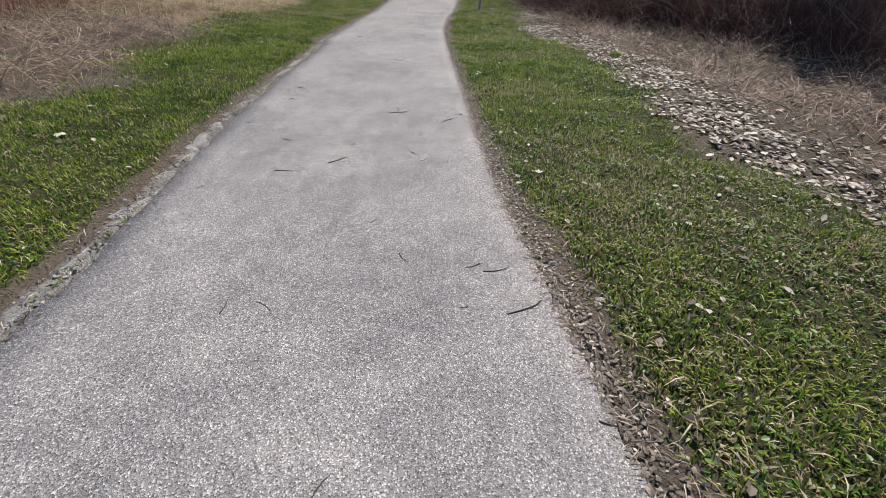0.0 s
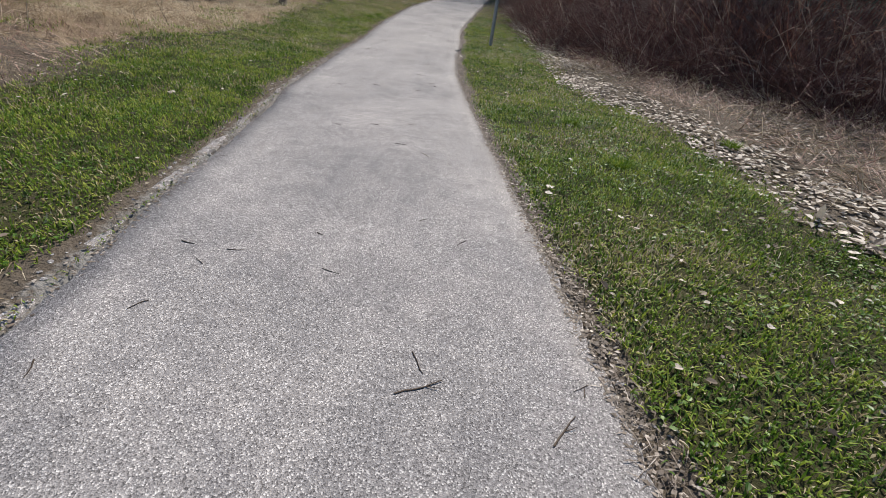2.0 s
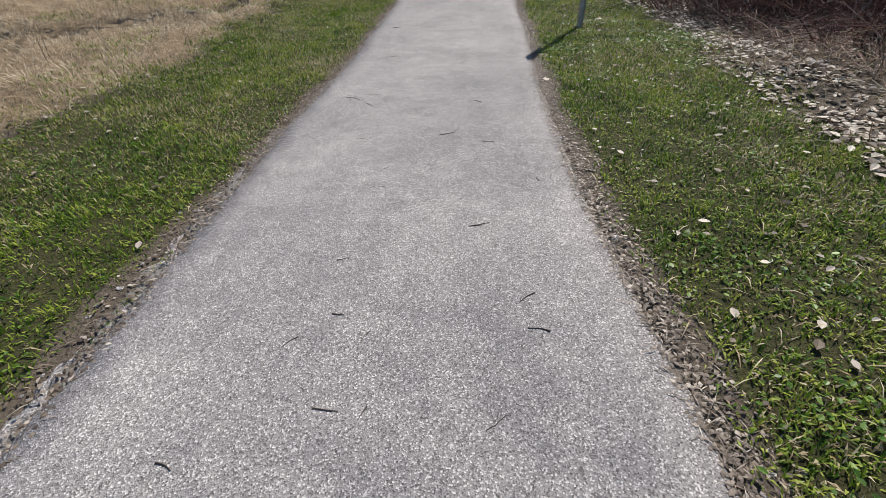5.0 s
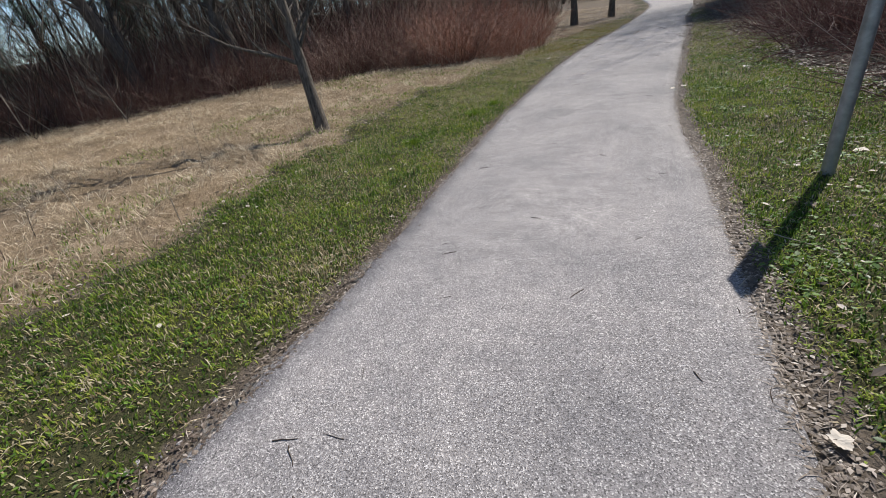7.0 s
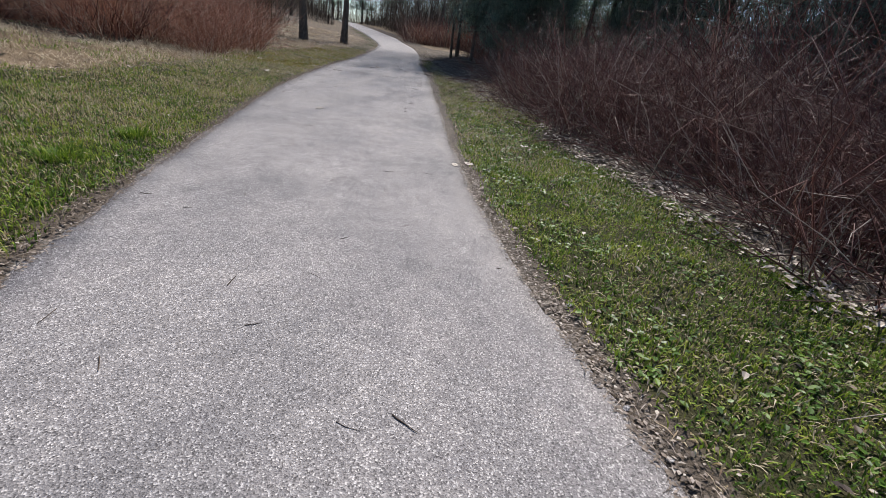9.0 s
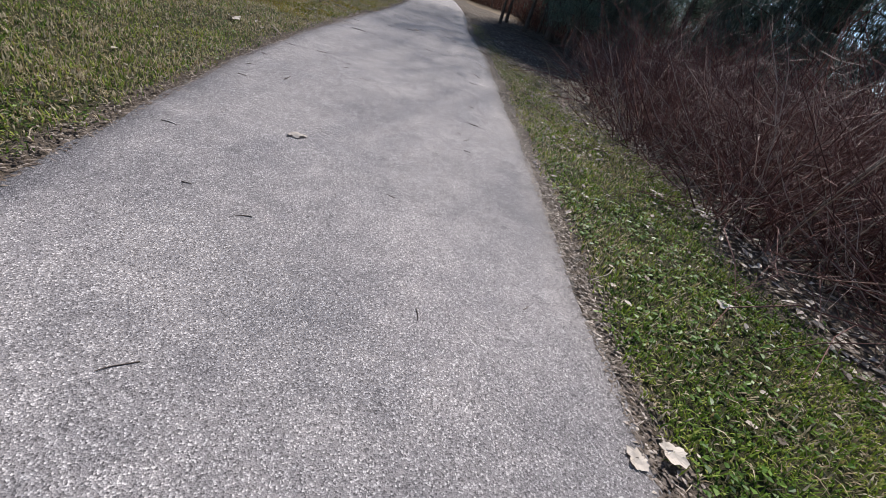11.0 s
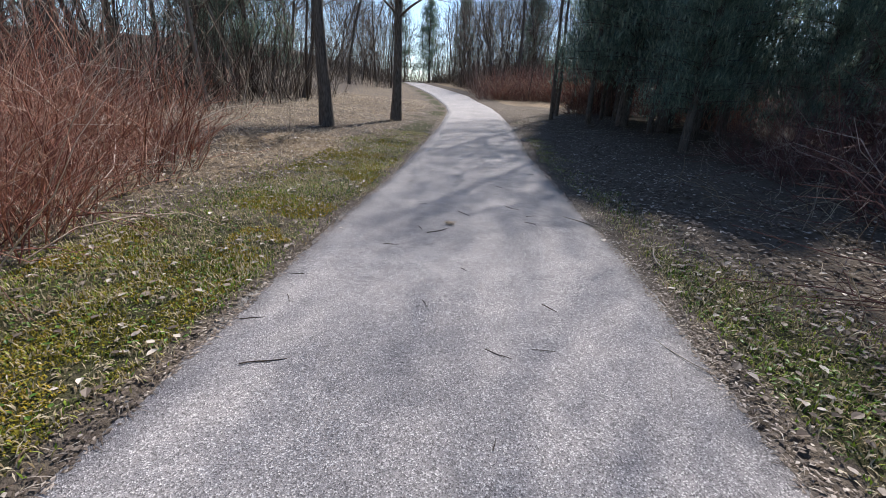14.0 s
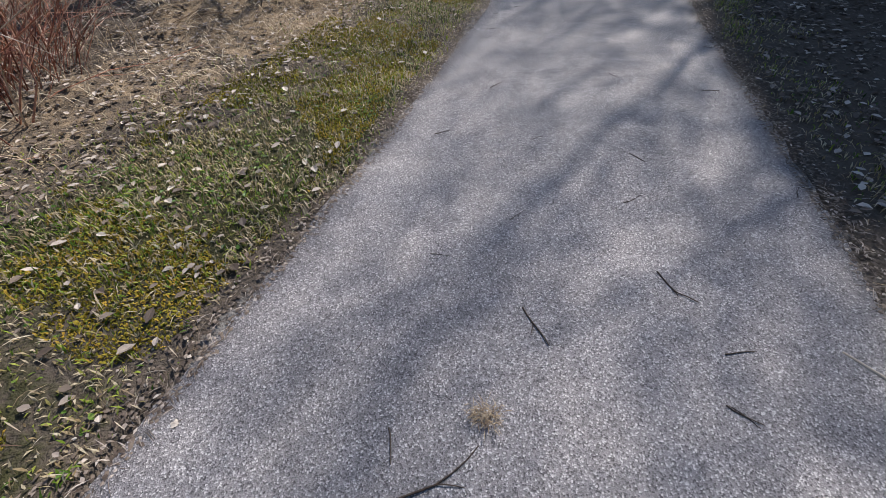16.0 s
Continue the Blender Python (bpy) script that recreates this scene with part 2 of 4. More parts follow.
grit = mix(t, fine, ramp(t, mid, [(0.3, (0.12, 0.11, 0.10)), (0.7, (0.27, 0.255, 0.24))]), (0.19, 0.178, 0.165))
cover = mix(t, zone_mask(sep.outputs[1]), dirt, tan)
cover = mix(t, zone_mask(sep.outputs[2]), cover, grit)
cover = mix(t, zone_mask(sep.outputs[0]), cover, green)
t.links.new(cover, b.inputs["Base Color"])
bump(t, b, math_of(t, "ADD", fine, mid), 0.9, 0.03)

grass_mat = tinted("grass", [(0.0, (0.018, 0.045, 0.006)), (0.35, (0.08, 0.155, 0.016)), (0.6, (0.19, 0.28, 0.03)), (0.75, (0.34, 0.40, 0.06)), (0.8, (0.30, 0.22, 0.11)), (1.0, (0.62, 0.54, 0.38))], 0.6, 0.18, 0.3)
straw_mat = tinted("dry_straw", [(0.0, (0.13, 0.075, 0.052)), (0.5, (0.41, 0.315, 0.2)), (1.0, (0.70, 0.6, 0.44))], 0.75, 0.25, 0.2)
leaf_mat = tinted("dead_leaf", [(0.0, (0.07, 0.05, 0.038)), (0.4, (0.22, 0.17, 0.13)), (0.7, (0.46, 0.39, 0.33)), (1.0, (0.67, 0.59, 0.49))], 0.6, 0.35, 0.12)
red_stem = tinted("red_stem", [(0.0, (0.13, 0.042, 0.03)), (0.45, (0.34, 0.13, 0.08)), (0.75, (0.48, 0.25, 0.16)), (1.0, (0.62, 0.52, 0.42))], 0.6, 0.35)
dark_stem = tinted("bramble_stem", [(0.0, (0.065, 0.03, 0.027)), (0.5, (0.15, 0.064, 0.054)), (0.8, (0.22, 0.115, 0.098)), (0.97, (0.46, 0.37, 0.32))], 0.65, 0.3)
needle_mat = tinted("needles", [(0.0, (0.07, 0.115, 0.095)), (0.6, (0.19, 0.27, 0.20)), (1.0, (0.34, 0.41, 0.30))], 0.4, 0.6, 0.5)
brown_stem = tinted("brown_stem", [(0.0, (0.055, 0.023, 0.02)), (0.5, (0.15, 0.066, 0.05)), (0.8, (0.23, 0.13, 0.095)), (1.0, (0.42, 0.34, 0.27))], 0.65, 0.3)
clover_mat = tinted("broad_weed", [(0.0, (0.03, 0.07, 0.012)), (0.5, (0.09, 0.18, 0.025)), (1.0, (0.22, 0.33, 0.06))], 0.45, 0.3, 0.25)
twig_mat = tinted("dead_twig", [(0.0, (0.045, 0.033, 0.025)), (0.6, (0.12, 0.09, 0.07)), (1.0, (0.45, 0.39, 0.31))], 0.8, 0.2)

bark, t, b = material("bark", 0.9, 0.2)
stretch = node(t, "ShaderNodeMapping", Scale=(9.0, 9.0, 1.6))
t.links.new(coords(t), stretch.inputs["Vector"])
furrow = noise_of(t, 4.0, 6.0, stretch.outputs[0])
t.links.new(mix(t, noise_of(t, 1.2, 3.0), ramp(t, furrow, [(0.3, (0.035, 0.028, 0.024)), (0.7, (0.15, 0.125, 0.105))]), ramp(t, furrow, [(0.3, (0.05, 0.042, 0.035)), (0.7, (0.21, 0.18, 0.15))])), b.inputs["Base Color"])
bump(t, b, furrow, 0.8, 0.02)

steel, t, b = material("galvanised_steel", 0.45, 0.5)
b.inputs["Metallic"].default_value = 0.6
t.links.new(ramp(t, noise_of(t, 14.0, 4.0), [(0.3, (0.20, 0.21, 0.22)), (0.7, (0.33, 0.345, 0.36))]), b.inputs["Base Color"])
t.links.new(ramp(t, noise_of(t, 35.0, 3.0), [(0.3, (0.35, 0.35, 0.35)), (0.7, (0.6, 0.6, 0.6))]), b.inputs["Roughness"])

# ---- ground and path ----
xs = np.unique(np.concatenate([np.linspace(-420, -60, 13), np.linspace(-60, -14, 40), np.arange(-14, 9, 0.13), np.linspace(9, 60, 40), np.linspace(60, 420, 13)]).round(3))
ys = np.unique(np.concatenate([np.linspace(-420, -40, 13), np.linspace(-40, -3, 30), np.arange(-3, 46, 0.13), np.linspace(46, 110, 60), np.linspace(110, 420, 14)]).round(3))
gx, gy = np.meshgrid(xs, ys)
gz = ground_z(gx, gy)
nx, ny = len(xs), len(ys)
idx = (np.arange(ny - 1)[:, None] * nx + np.arange(nx - 1)[None]).ravel()
ground_me = mesh_of("ground", np.stack([gx, gy, gz], -1).reshape(-1, 3), np.stack([idx, idx + 1, idx + nx + 1, idx + nx], 1), soil, smooth=True)


GREEN_L_Y, GREEN_L_W = np.array([-5, 3, 4.3, 8, 12, 14, 17, 20, 23, 25, 28, 31, 36, 50]), np.array([2.4, 2.2, 1.7, 2.3, 2.1, 2.1, 2.5, 2.5, 1.8, 1.8, 1.6, 1.5, 1.2, 1.0])
GREEN_R_Y, GREEN_R_W = np.array([-5, 2.7, 4, 5.2, 8.4, 11, 12.2, 16, 18, 19, 21, 24, 28, 30, 50]), np.array([2.7, 2.5, 2.1, 2.2, 2.5, 1.9, 1.9, 2.1, 2.05, 1.9, 1.6, 1.25, 0.8, 0.5, 0.3])


def green_width(y, side):
    return np.where(side < 0, np.interp(y, GREEN_L_Y, GREEN_L_W), np.interp(y, GREEN_R_Y, GREEN_R_W))


def margin(y, side):
    """How wide the bare strip along the path is."""
    return np.where(side > 0, np.interp(y, [0, 3, 6, 9, 13, 16, 20, 26], [0.12, 0.1, 0.04, 0.04, 0.08, 0.06, 0.07, 0.12]), np.interp(y, [0, 5, 9, 12, 14], [0.2, 0.16, 0.12, 0.06, 0.02]))


def zones(x, y):
    """How green, and how strawy, the ground is, 0 to 1."""
    d, side = outward(x, y)
    w = green_width(y, side) + 0.3 * wobble(x, y, 0.9, 5) + 0.18 * wobble(x, y, 0.25, 6)
    g = np.clip((w - d) / np.where(side < 0, 0.9, 0.5) + 0.5, 0, 1) * np.clip((d - margin(y, side) - 0.06 * wobble(x, y, 0.4, 1)) / 0.15, 0, 1)
    g *= np.clip(1.05 - np.clip((y - 21) / 8, 0, 1) * (0.36 + 0.4 * wobble(x, y, 0.8, 33)), 0, 1)
    open_left = np.clip((np.interp(x, [-24, -15.4, -13.2, -9.8, -6.6, -5], [16.6, 18.7, 21.1, 22.8, 24.2, 26]) + 0.5 - y) / 0.6, 0, 1) * np.clip((x + 24) / 1.5, 0, 1) + np.clip((y - 31) / 2, 0, 0.52) * np.clip((8 - d) / 2, 0, 1) + np.clip((y - 24) / 2, 0, 0.6) * np.clip(34 - y, 0, 1) * np.clip((3.5 - d) / 1, 0, 1)
    straw = np.where(side < 0, np.clip((d - w) / 0.4 + 0.5, 0, 1) * open_left, np.clip((y - 50) / 4, 0, 1) * np.clip(d - 1, 0, 1) * np.clip(12 - d, 0, 1))
    return g, straw * np.where(side < 0, np.clip((y - 6) / 4, 0.4, 1), 1)


zg, zs = zones(gx.ravel(), gy.ravel())
zd, zside = outward(gx.ravel(), gy.ravel())
zb = np.clip(1.1 - zd / (margin(gy.ravel(), zside) + 0.07), 0, 1) * np.where(zside < 0, 0.9, 0.6)
za = ground_me.attributes.new("zone", "FLOAT_COLOR", "POINT")
za.data.foreach_set("color", np.stack([zg, zs, zb, 0 * zg + 1], 1).astype(np.float32).ravel())
tagged(new("ground", ground_me), "grassy ground with dead straw, bare soil and leaf litter", "ground", kind="structure")

py = np.arange(-38, 98, 0.08)
wl = edge_left(py) + 0.025 * wobble(py * 0, py, 0.5, 3) + 0.02 * wobble(py * 0, py, 0.09, 6)
wr = edge_right(py) + 0.025 * wobble(py * 0, py, 0.6, 8) + 0.02 * wobble(py * 0, py, 0.08, 9)
us = np.concatenate([[-0.002], np.linspace(0, 1, 13), [1.002]])
px = wl[:, None] + (wr - wl)[:, None] * us[None]
pz = path_z(py)[:, None] + 0.012 + 0.015 * (1 - (2 * us[None] - 1) ** 2) + 0.004 * wobble(px, py[:, None] + 0 * px, 0.8, 2)
pz[:, 0] -= 0.09
pz[:, -1] -= 0.09
m_ = len(us)
idx = (np.arange(len(py) - 1)[:, None] * m_ + np.arange(m_ - 1)[None]).ravel()
path_ob = tagged(new("path", mesh_of("path", np.stack([px, py[:, None] + 0 * px, pz], -1).reshape(-1, 3), np.stack([idx, idx + 1, idx + m_ + 1, idx + m_], 1), asphalt, smooth=True)), "worn grey asphalt footpath with crumbling edges", "path", kind="structure")


def path_top(x, y):
    u = np.clip((x - edge_left(y)) / (edge_right(y) - edge_left(y)), 0, 1)
    return path_z(y) + 0.012 + 0.015 * (1 - (2 * u - 1) ** 2) + 0.004 * wobble(x, y, 0.8, 2)


# ---- growing cover ----
def scatter(count, x0, x1, y0, y1):
    return RNG.uniform(x0, x1, count), RNG.uniform(y0, y1, count)


def cover_stuff(name, label, mat, pieces):
    v, f, ti = joined(pieces)
    return tagged(new(name, mesh_of(name, v, f, mat, ti)), label, name.replace("_", " "), kind="stuff")


def on_ground(x, y, dz=0.0):
    return np.stack([x, y, ground_z(x, y) + dz], 1)


gxs, gys = scatter(1950000, -6.2, 5.4, 0.0, 36)
g_, _s = zones(gxs, gys)
patch = 0.85 + 0.3 * wobble(gxs, gys, 0.6, 11) + 0.33 * wobble(gxs, gys, 0.06, 83) + 0.25 * wobble(gxs, gys, 0.16, 29)
near = np.clip(1.25 - np.abs(gys - 15) / 60, 0.5, 1)
keep = RNG.random(len(gxs)) < np.clip(g_ * patch * 1.1, 0, 1) * near
gxs, gys, patch = gxs[keep], gys[keep], patch[keep]
n = len(gxs)
dry = np.clip(0.09 + 0.26 * np.clip((6 - gys) / 3, 0, 1) * (gxs > edge_right(gys)) + np.where(gxs < edge_left(gys), 0.24, 0.1) * np.clip((gys - 9) / 3, 0, 1) + 0.25 * wobble(gxs, gys, 0.7, 21) + 0.14 * wobble(gxs, gys, 0.17, 5) + 0.4 * np.clip((gys - 19.5) / 5, 0, 1), 0.02, 0.75)
tint = np.where(RNG.random(n) < dry, RNG.uniform(0.78, 1, n), np.clip(RNG.normal(0.5, 0.2, n) + 0.22 * wobble(gxs, gys, 0.1, 66) + 0.14 * wobble(gxs, gys, 0.5, 30) + np.clip((gys - 22) / 6, 0, 1) * np.clip(wobble(gxs, gys, 0.9, 52), 0, 1) * 0.5, 0, 0.76))
cover_stuff("grass", "short green spring grass mixed with dry blades", grass_mat, [blades(on_ground(gxs, gys, -0.005), RNG.uniform(0.02, 0.056, n) * (0.55 + 0.65 * patch), RNG.uniform(0.0045, 0.011, n), RNG.uniform(0, 6.28, n), RNG.uniform(0.1, 0.9, n), 0.1, tint)])

sx, sy = scatter(700000, -20, -1.5, -1, 52)
_g, s_ = zones(sx, sy)
hump = wobble(sx, sy, 0.2, 14)
keep = RNG.random(len(sx)) < s_ * np.clip(0.55 + 0.9 * hump + 0.35 * wobble(sx, sy, 0.9, 8), 0.05, 1) * np.where((sx < -9) | (sy > 27), 0.6, 1)
sx, sy, hump = sx[keep], sy[keep], hump[keep]
n = len(sx)
down = np.arctan2(hump - wobble(sx, sy + 0.05, 0.2, 14), hump - wobble(sx + 0.05, sy, 0.2, 14))
# the hump term paints shade into the tint: paler crests, darker hollows
straw = blades(on_ground(sx, sy, -0.005), RNG.uniform(0.10, 0.34, n), RNG.uniform(0.003, 0.008, n), down + RNG.normal(0, 0.7, n), RNG.uniform(0.62, 1.0, n), 0.14, np.clip(RNG.normal(0.68, 0.24, n) + 0.25 * hump + 0.4 * wobble(sx, sy, 0.5, 17) - 0.4 * np.clip((13 - sy) / 4, 0, 1), 0, 1))
moss_mat = tinted("moss", [(0.0, (0.07, 0.085, 0.015)), (0.5, (0.27, 0.23, 0.03)), (1.0, (0.46, 0.29, 0.05))], 0.9, 0.1, 0.2)
mx, my = scatter(160000, -5.2, -2.8, 25, 34)
d, side = outward(mx, my)
keep = (d > 0.15) & (d < 1.5) & (wobble(mx, my, 0.55, 71) + 0.5 * wobble(mx, my, 0.15, 3) > -0.1)
mx, my = mx[keep], my[keep]
n = len(mx)
cover_stuff("moss", "yellow-green moss patches on the verge", moss_mat, [blades(on_ground(mx, my), RNG.uniform(0.012, 0.03, n), RNG.uniform(0.006, 0.012, n), RNG.uniform(0, 6.28, n), RNG.uniform(0.1, 0.9, n), 0.1, np.clip(RNG.normal(0.5, 0.2, n) + 0.35 * wobble(mx, my, 0.4, 77), 0, 1))])
tuft_x, tuft_y = scatter(90000, -10, -3, 2, 26)
_g, s_ = zones(tuft_x, tuft_y)
keep = (s_ > 0.5) & (wobble(tuft_x, tuft_y, 0.9, 61) > 0.22) & (RNG.random(len(s_)) < 0.8)
tuft_x, tuft_y = tuft_x[keep], tuft_y[keep]
n = len(tuft_x)
cover_stuff("grass_tufts", "green grass growing through the dead straw", grass_mat, [blades(on_ground(tuft_x, tuft_y), RNG.uniform(0.04, 0.10, n), RNG.uniform(0.006, 0.013, n), RNG.uniform(0, 6.28, n), RNG.uniform(0.2, 0.9, n), 0.1, np.clip(RNG.normal(0.5, 0.25, n), 0, 1))])
cover_stuff("dry_grass", "matted tan dead grass lying flat", straw_mat, [straw])


def leaves(x, y, size, tint=None, dz=0.004):
    """Curled dry leaves: two folded halves, each with a pointed end."""
    n = len(x)
    a, tilt, fold = RNG.uniform(0, 6.28, n), RNG.normal(0, 0.3, n), RNG.uniform(0.0, 0.4, n)
    shape = np.array([[-0.5, 0, 0], [-0.15, 0.3, 1], [0.2, 0.26, 1], [0.5, 0, 0.3], [0.2, -0.26, 1], [-0.15, -0.3, 1], [0.0, 0, 0]])
    p = shape[None] * size[:, None, None]
    p[..., 2] = shape[None, :, 2] * (size * fold * 0.5)[:, None] + p[..., 0] * np.tan(tilt)[:, None] * 0.5 + (size * np.abs(tilt) * 0.3)[:, None]
    c, s = np.cos(a)[:, None], np.sin(a)[:, None]
    v = np.stack([p[..., 0] * c - p[..., 1] * s, p[..., 0] * s + p[..., 1] * c, p[..., 2]], -1) + on_ground(x, y, dz)[:, None]
    f = (np.array([[0, 6, 1], [1, 6, 2], [2, 6, 3], [6, 0, 5], [6, 5, 4], [6, 4, 3]])[None] + (np.arange(n) * 7)[:, None, None]).reshape(-1, 3)
    ti = np.where(RNG.random(n) < 0.42, RNG.uniform(0.7, 1, n), RNG.uniform(0, 0.45, n)) if tint is None else tint
    return v.reshape(-1, 3), f, np.repeat(ti, 7)


lx, ly = scatter(80000, -1, 8, -1, 40)
d, side = outward(lx, ly)
past = d - green_width(ly, side)
keep = (side > 0) & (RNG.random(len(lx)) < np.clip((past + 0.25) / 0.45, 0, 1) * np.where(ly > 23, 0.85 * np.clip(1.5 - past / 2.2, 0.25, 1), np.clip(1.3 - past / 1.0, 0.22, 1)))
lit = [leaves(lx[keep], ly[keep], RNG.uniform(0.03, 0.1, keep.sum()) * np.where(ly[keep] > 23, 0.6, 0.85), np.where(RNG.random(keep.sum()) < np.where(ly[keep] > 23, 0.16, 0.42), RNG.uniform(0.65, 1, keep.sum()), RNG.uniform(0, 0.45, keep.sum())))]
ex, ey = scatter(96000, -7, 5, 0, 50)
d, side = outward(ex, ey)
edge = (d > 0.15) & (RNG.random(len(ex)) < np.where(side > 0, 0.10, 0.03 + 0.3 * np.exp(-((d - green_width(ey, side)) / 0.35) ** 2) + np.where(ey > 25, 0.25 * np.clip(d - 1.2, 0, 1), 0)) * (1 + np.clip((ey - 19) / 5, 0, 2.5)))
lit.append(leaves(ex[edge], ey[edge], RNG.uniform(0.02, 0.06, edge.sum()), np.where(RNG.random(edge.sum()) < np.where(ey[edge] > 23, 0.1, 0.4), RNG.uniform(0.7, 1, edge.sum()), np.where(ey[edge] > 23, RNG.uniform(0.1, 0.7, edge.sum()), RNG.uniform(0, 0.45, edge.sum()))), 0.02))
lx, ly = scatter(84000, -1, 7, -1, 22.5)
d, side = outward(lx, ly)
past = d - green_width(ly, side) - 0.2 * wobble(lx, ly, 0.5, 44)
k_ = (side > 0) & (RNG.random(len(lx)) < np.clip((past + 0.2) / 0.3, 0, 1) * np.clip((np.interp(ly, [0, 9, 14, 17], [1.5, 1.3, 0.9, 0.8]) - past) / 0.6, 0, 1) * np.clip(0.5 + 0.9 * wobble(lx, ly, 0.3, 45), 0.1, 1))
n = k_.sum()
lit.append(leaves(lx[k_], ly[k_], RNG.uniform(0.03, 0.085, n), np.where(RNG.random(n) < 0.62, RNG.uniform(0.72, 1, n), RNG.uniform(0.05, 0.5, n)), 0.025))
lx, ly = scatter(95000, -10, 7, 23, 44)
d, side = outward(lx, ly)
k_ = (d > 0.1) & (RNG.random(len(lx)) < np.where(side > 0, np.clip(d / 0.8, 0.25, 0.8), np.where(d < 1.6, 0.22, 0.55) * np.clip((ly - 24) / 3, 0.15, 1)) * np.clip(0.6 + 0.9 * wobble(lx, ly, 0.35, 46), 0.06, 1))
n = k_.sum()
lit.append(leaves(lx[k_], ly[k_], RNG.uniform(0.025, 0.07, n), np.where(RNG.random(n) < np.where(lx[k_] < -2, 0.45, 0.14), RNG.uniform(0.65, 0.95, n), RNG.uniform(0.02, 0.5, n)), 0.02))
cover_stuff("leaf_litter", "pale dry fallen leaves scattered thickly on the soil", leaf_mat, lit)


# dead stems lying matted on the soil past the verges
stem_mat = tinted("dead_stems", [(0.0, (0.07, 0.033, 0.026)), (0.5, (0.30, 0.16, 0.12)), (1.0, (0.66, 0.52, 0.43))], 0.75, 0.25)
fx, fy = scatter(90000, -9, 9, -2, 17)
d, side = outward(fx, fy)
past = d - green_width(fy, side)
k_ = (past > np.where(side > 0, 0.75, 0.1)) & (RNG.random(len(fx)) < np.clip(past / 0.6, 0, 1) * np.where(side > 0, 0.8, np.clip((10 - fy) / 4, 0, 0.7)) * np.clip(0.7 + 0.6 * wobble(fx, fy, 0.5, 91), 0.1, 1))
fx, fy = fx[k_], fy[k_]
n = len(fx)
cover_stuff("matted_stems", "reddish-brown dead stems lying matted on the soil", stem_mat, [blades(on_ground(fx, fy, RNG.uniform(0.01, 0.08, n)), RNG.uniform(0.2, 0.8, n), RNG.uniform(0.003, 0.010, n), 1.2 + 1.5 * wobble(fx, fy, 0.9, 13) + RNG.normal(0, 0.7, n), RNG.uniform(0.9, 1.3, n), 0.05)])


# broken straw, leaf bits and dirt along both edges
def along_edges(count, wide):
    y, side = RNG.uniform(0, 40, count), np.where(RNG.random(count) < 0.6, 1, -1)
    d = np.abs(RNG.normal(0, wide, count)) - 0.03
    return np.where(side > 0, edge_right(y) + d, edge_left(y) - d), y, d


bx, by, bd = along_edges(60000, 0.10)
k_ = (bx > -1.0 + 0 * by) & (np.abs(bx - edge_right(by)) < 0.5) | (RNG.random(len(bx)) < np.clip((by - 6) / 5, 0.3, 1))
bx, by, bd = bx[k_], by[k_], bd[k_]
n = len(bx)
bz = np.where(bd < 0.03, path_top(bx, by) + 0.001, ground_z(bx, by) + RNG.uniform(0.0, 0.012, n))
long_ = RNG.random(n) < 0.35
bits = blades(np.stack([bx, by, bz], 1), np.where(long_, RNG.uniform(0.03, 0.10, n), RNG.uniform(0.012, 0.035, n)), np.where(long_, RNG.uniform(0.002, 0.005, n), RNG.uniform(0.008, 0.02, n)), RNG.uniform(0, 6.28, n), RNG.uniform(1.1, 1.35, n), -0.15, np.clip(RNG.beta(1.0, 2.4, n), 0, 1))
bits[0][:, 2] = np.maximum(bits[0][:, 2], np.repeat(bz, 4))
cover_stuff("edge_litter", "brown broken straw and leaf bits along the asphalt edge", leaf_mat, [bits])
bx, by = scatter(74000, -6, 5, 0, 36)
d, side = outward(bx, by)
k_ = (d > 0.05) & (d < green_width(by, side) + 0.3) & (RNG.random(len(bx)) < 0.25 + 0.3 * wobble(bx, by, 0.6, 40) + 0.35 * np.clip((by - 20) / 8, 0, 1))
bx, by = bx[k_], by[k_]
n = len(bx)
cover_stuff("loose_straw", "pale straw strewn over the green grass", straw_mat, [blades(on_ground(bx, by, 0.02), RNG.uniform(0.03, 0.14, n), RNG.uniform(0.003, 0.007, n), RNG.uniform(0, 6.28, n), RNG.uniform(0.9, 1.15, n), 0.0)])


wx, wy = scatter(280000, -6, 5.2, 0, 33)
d, side = outward(wx, wy)
g_, _s = zones(wx, wy)
k_ = RNG.random(len(wx)) < g_ * np.clip(0.25 + 0.9 * wobble(wx, wy, 0.25, 47) + 0.4 * wobble(wx, wy, 1.1, 48), 0, 0.8) * np.where(side > 0, 1.0, 0.75)
n = k_.sum()
cover_stuff("broad_weeds", "small round green weed leaves among the grass", clover_mat, [leaves(wx[k_], wy[k_], RNG.uniform(0.012, 0.034, n) * np.where((wx[k_] > -1) & (wy[k_] > 13) & (wy[k_] < 22), 1.35, 1), np.clip(RNG.normal(0.5, 0.22, n), 0, 1), RNG.uniform(0.012, 0.032, n))])


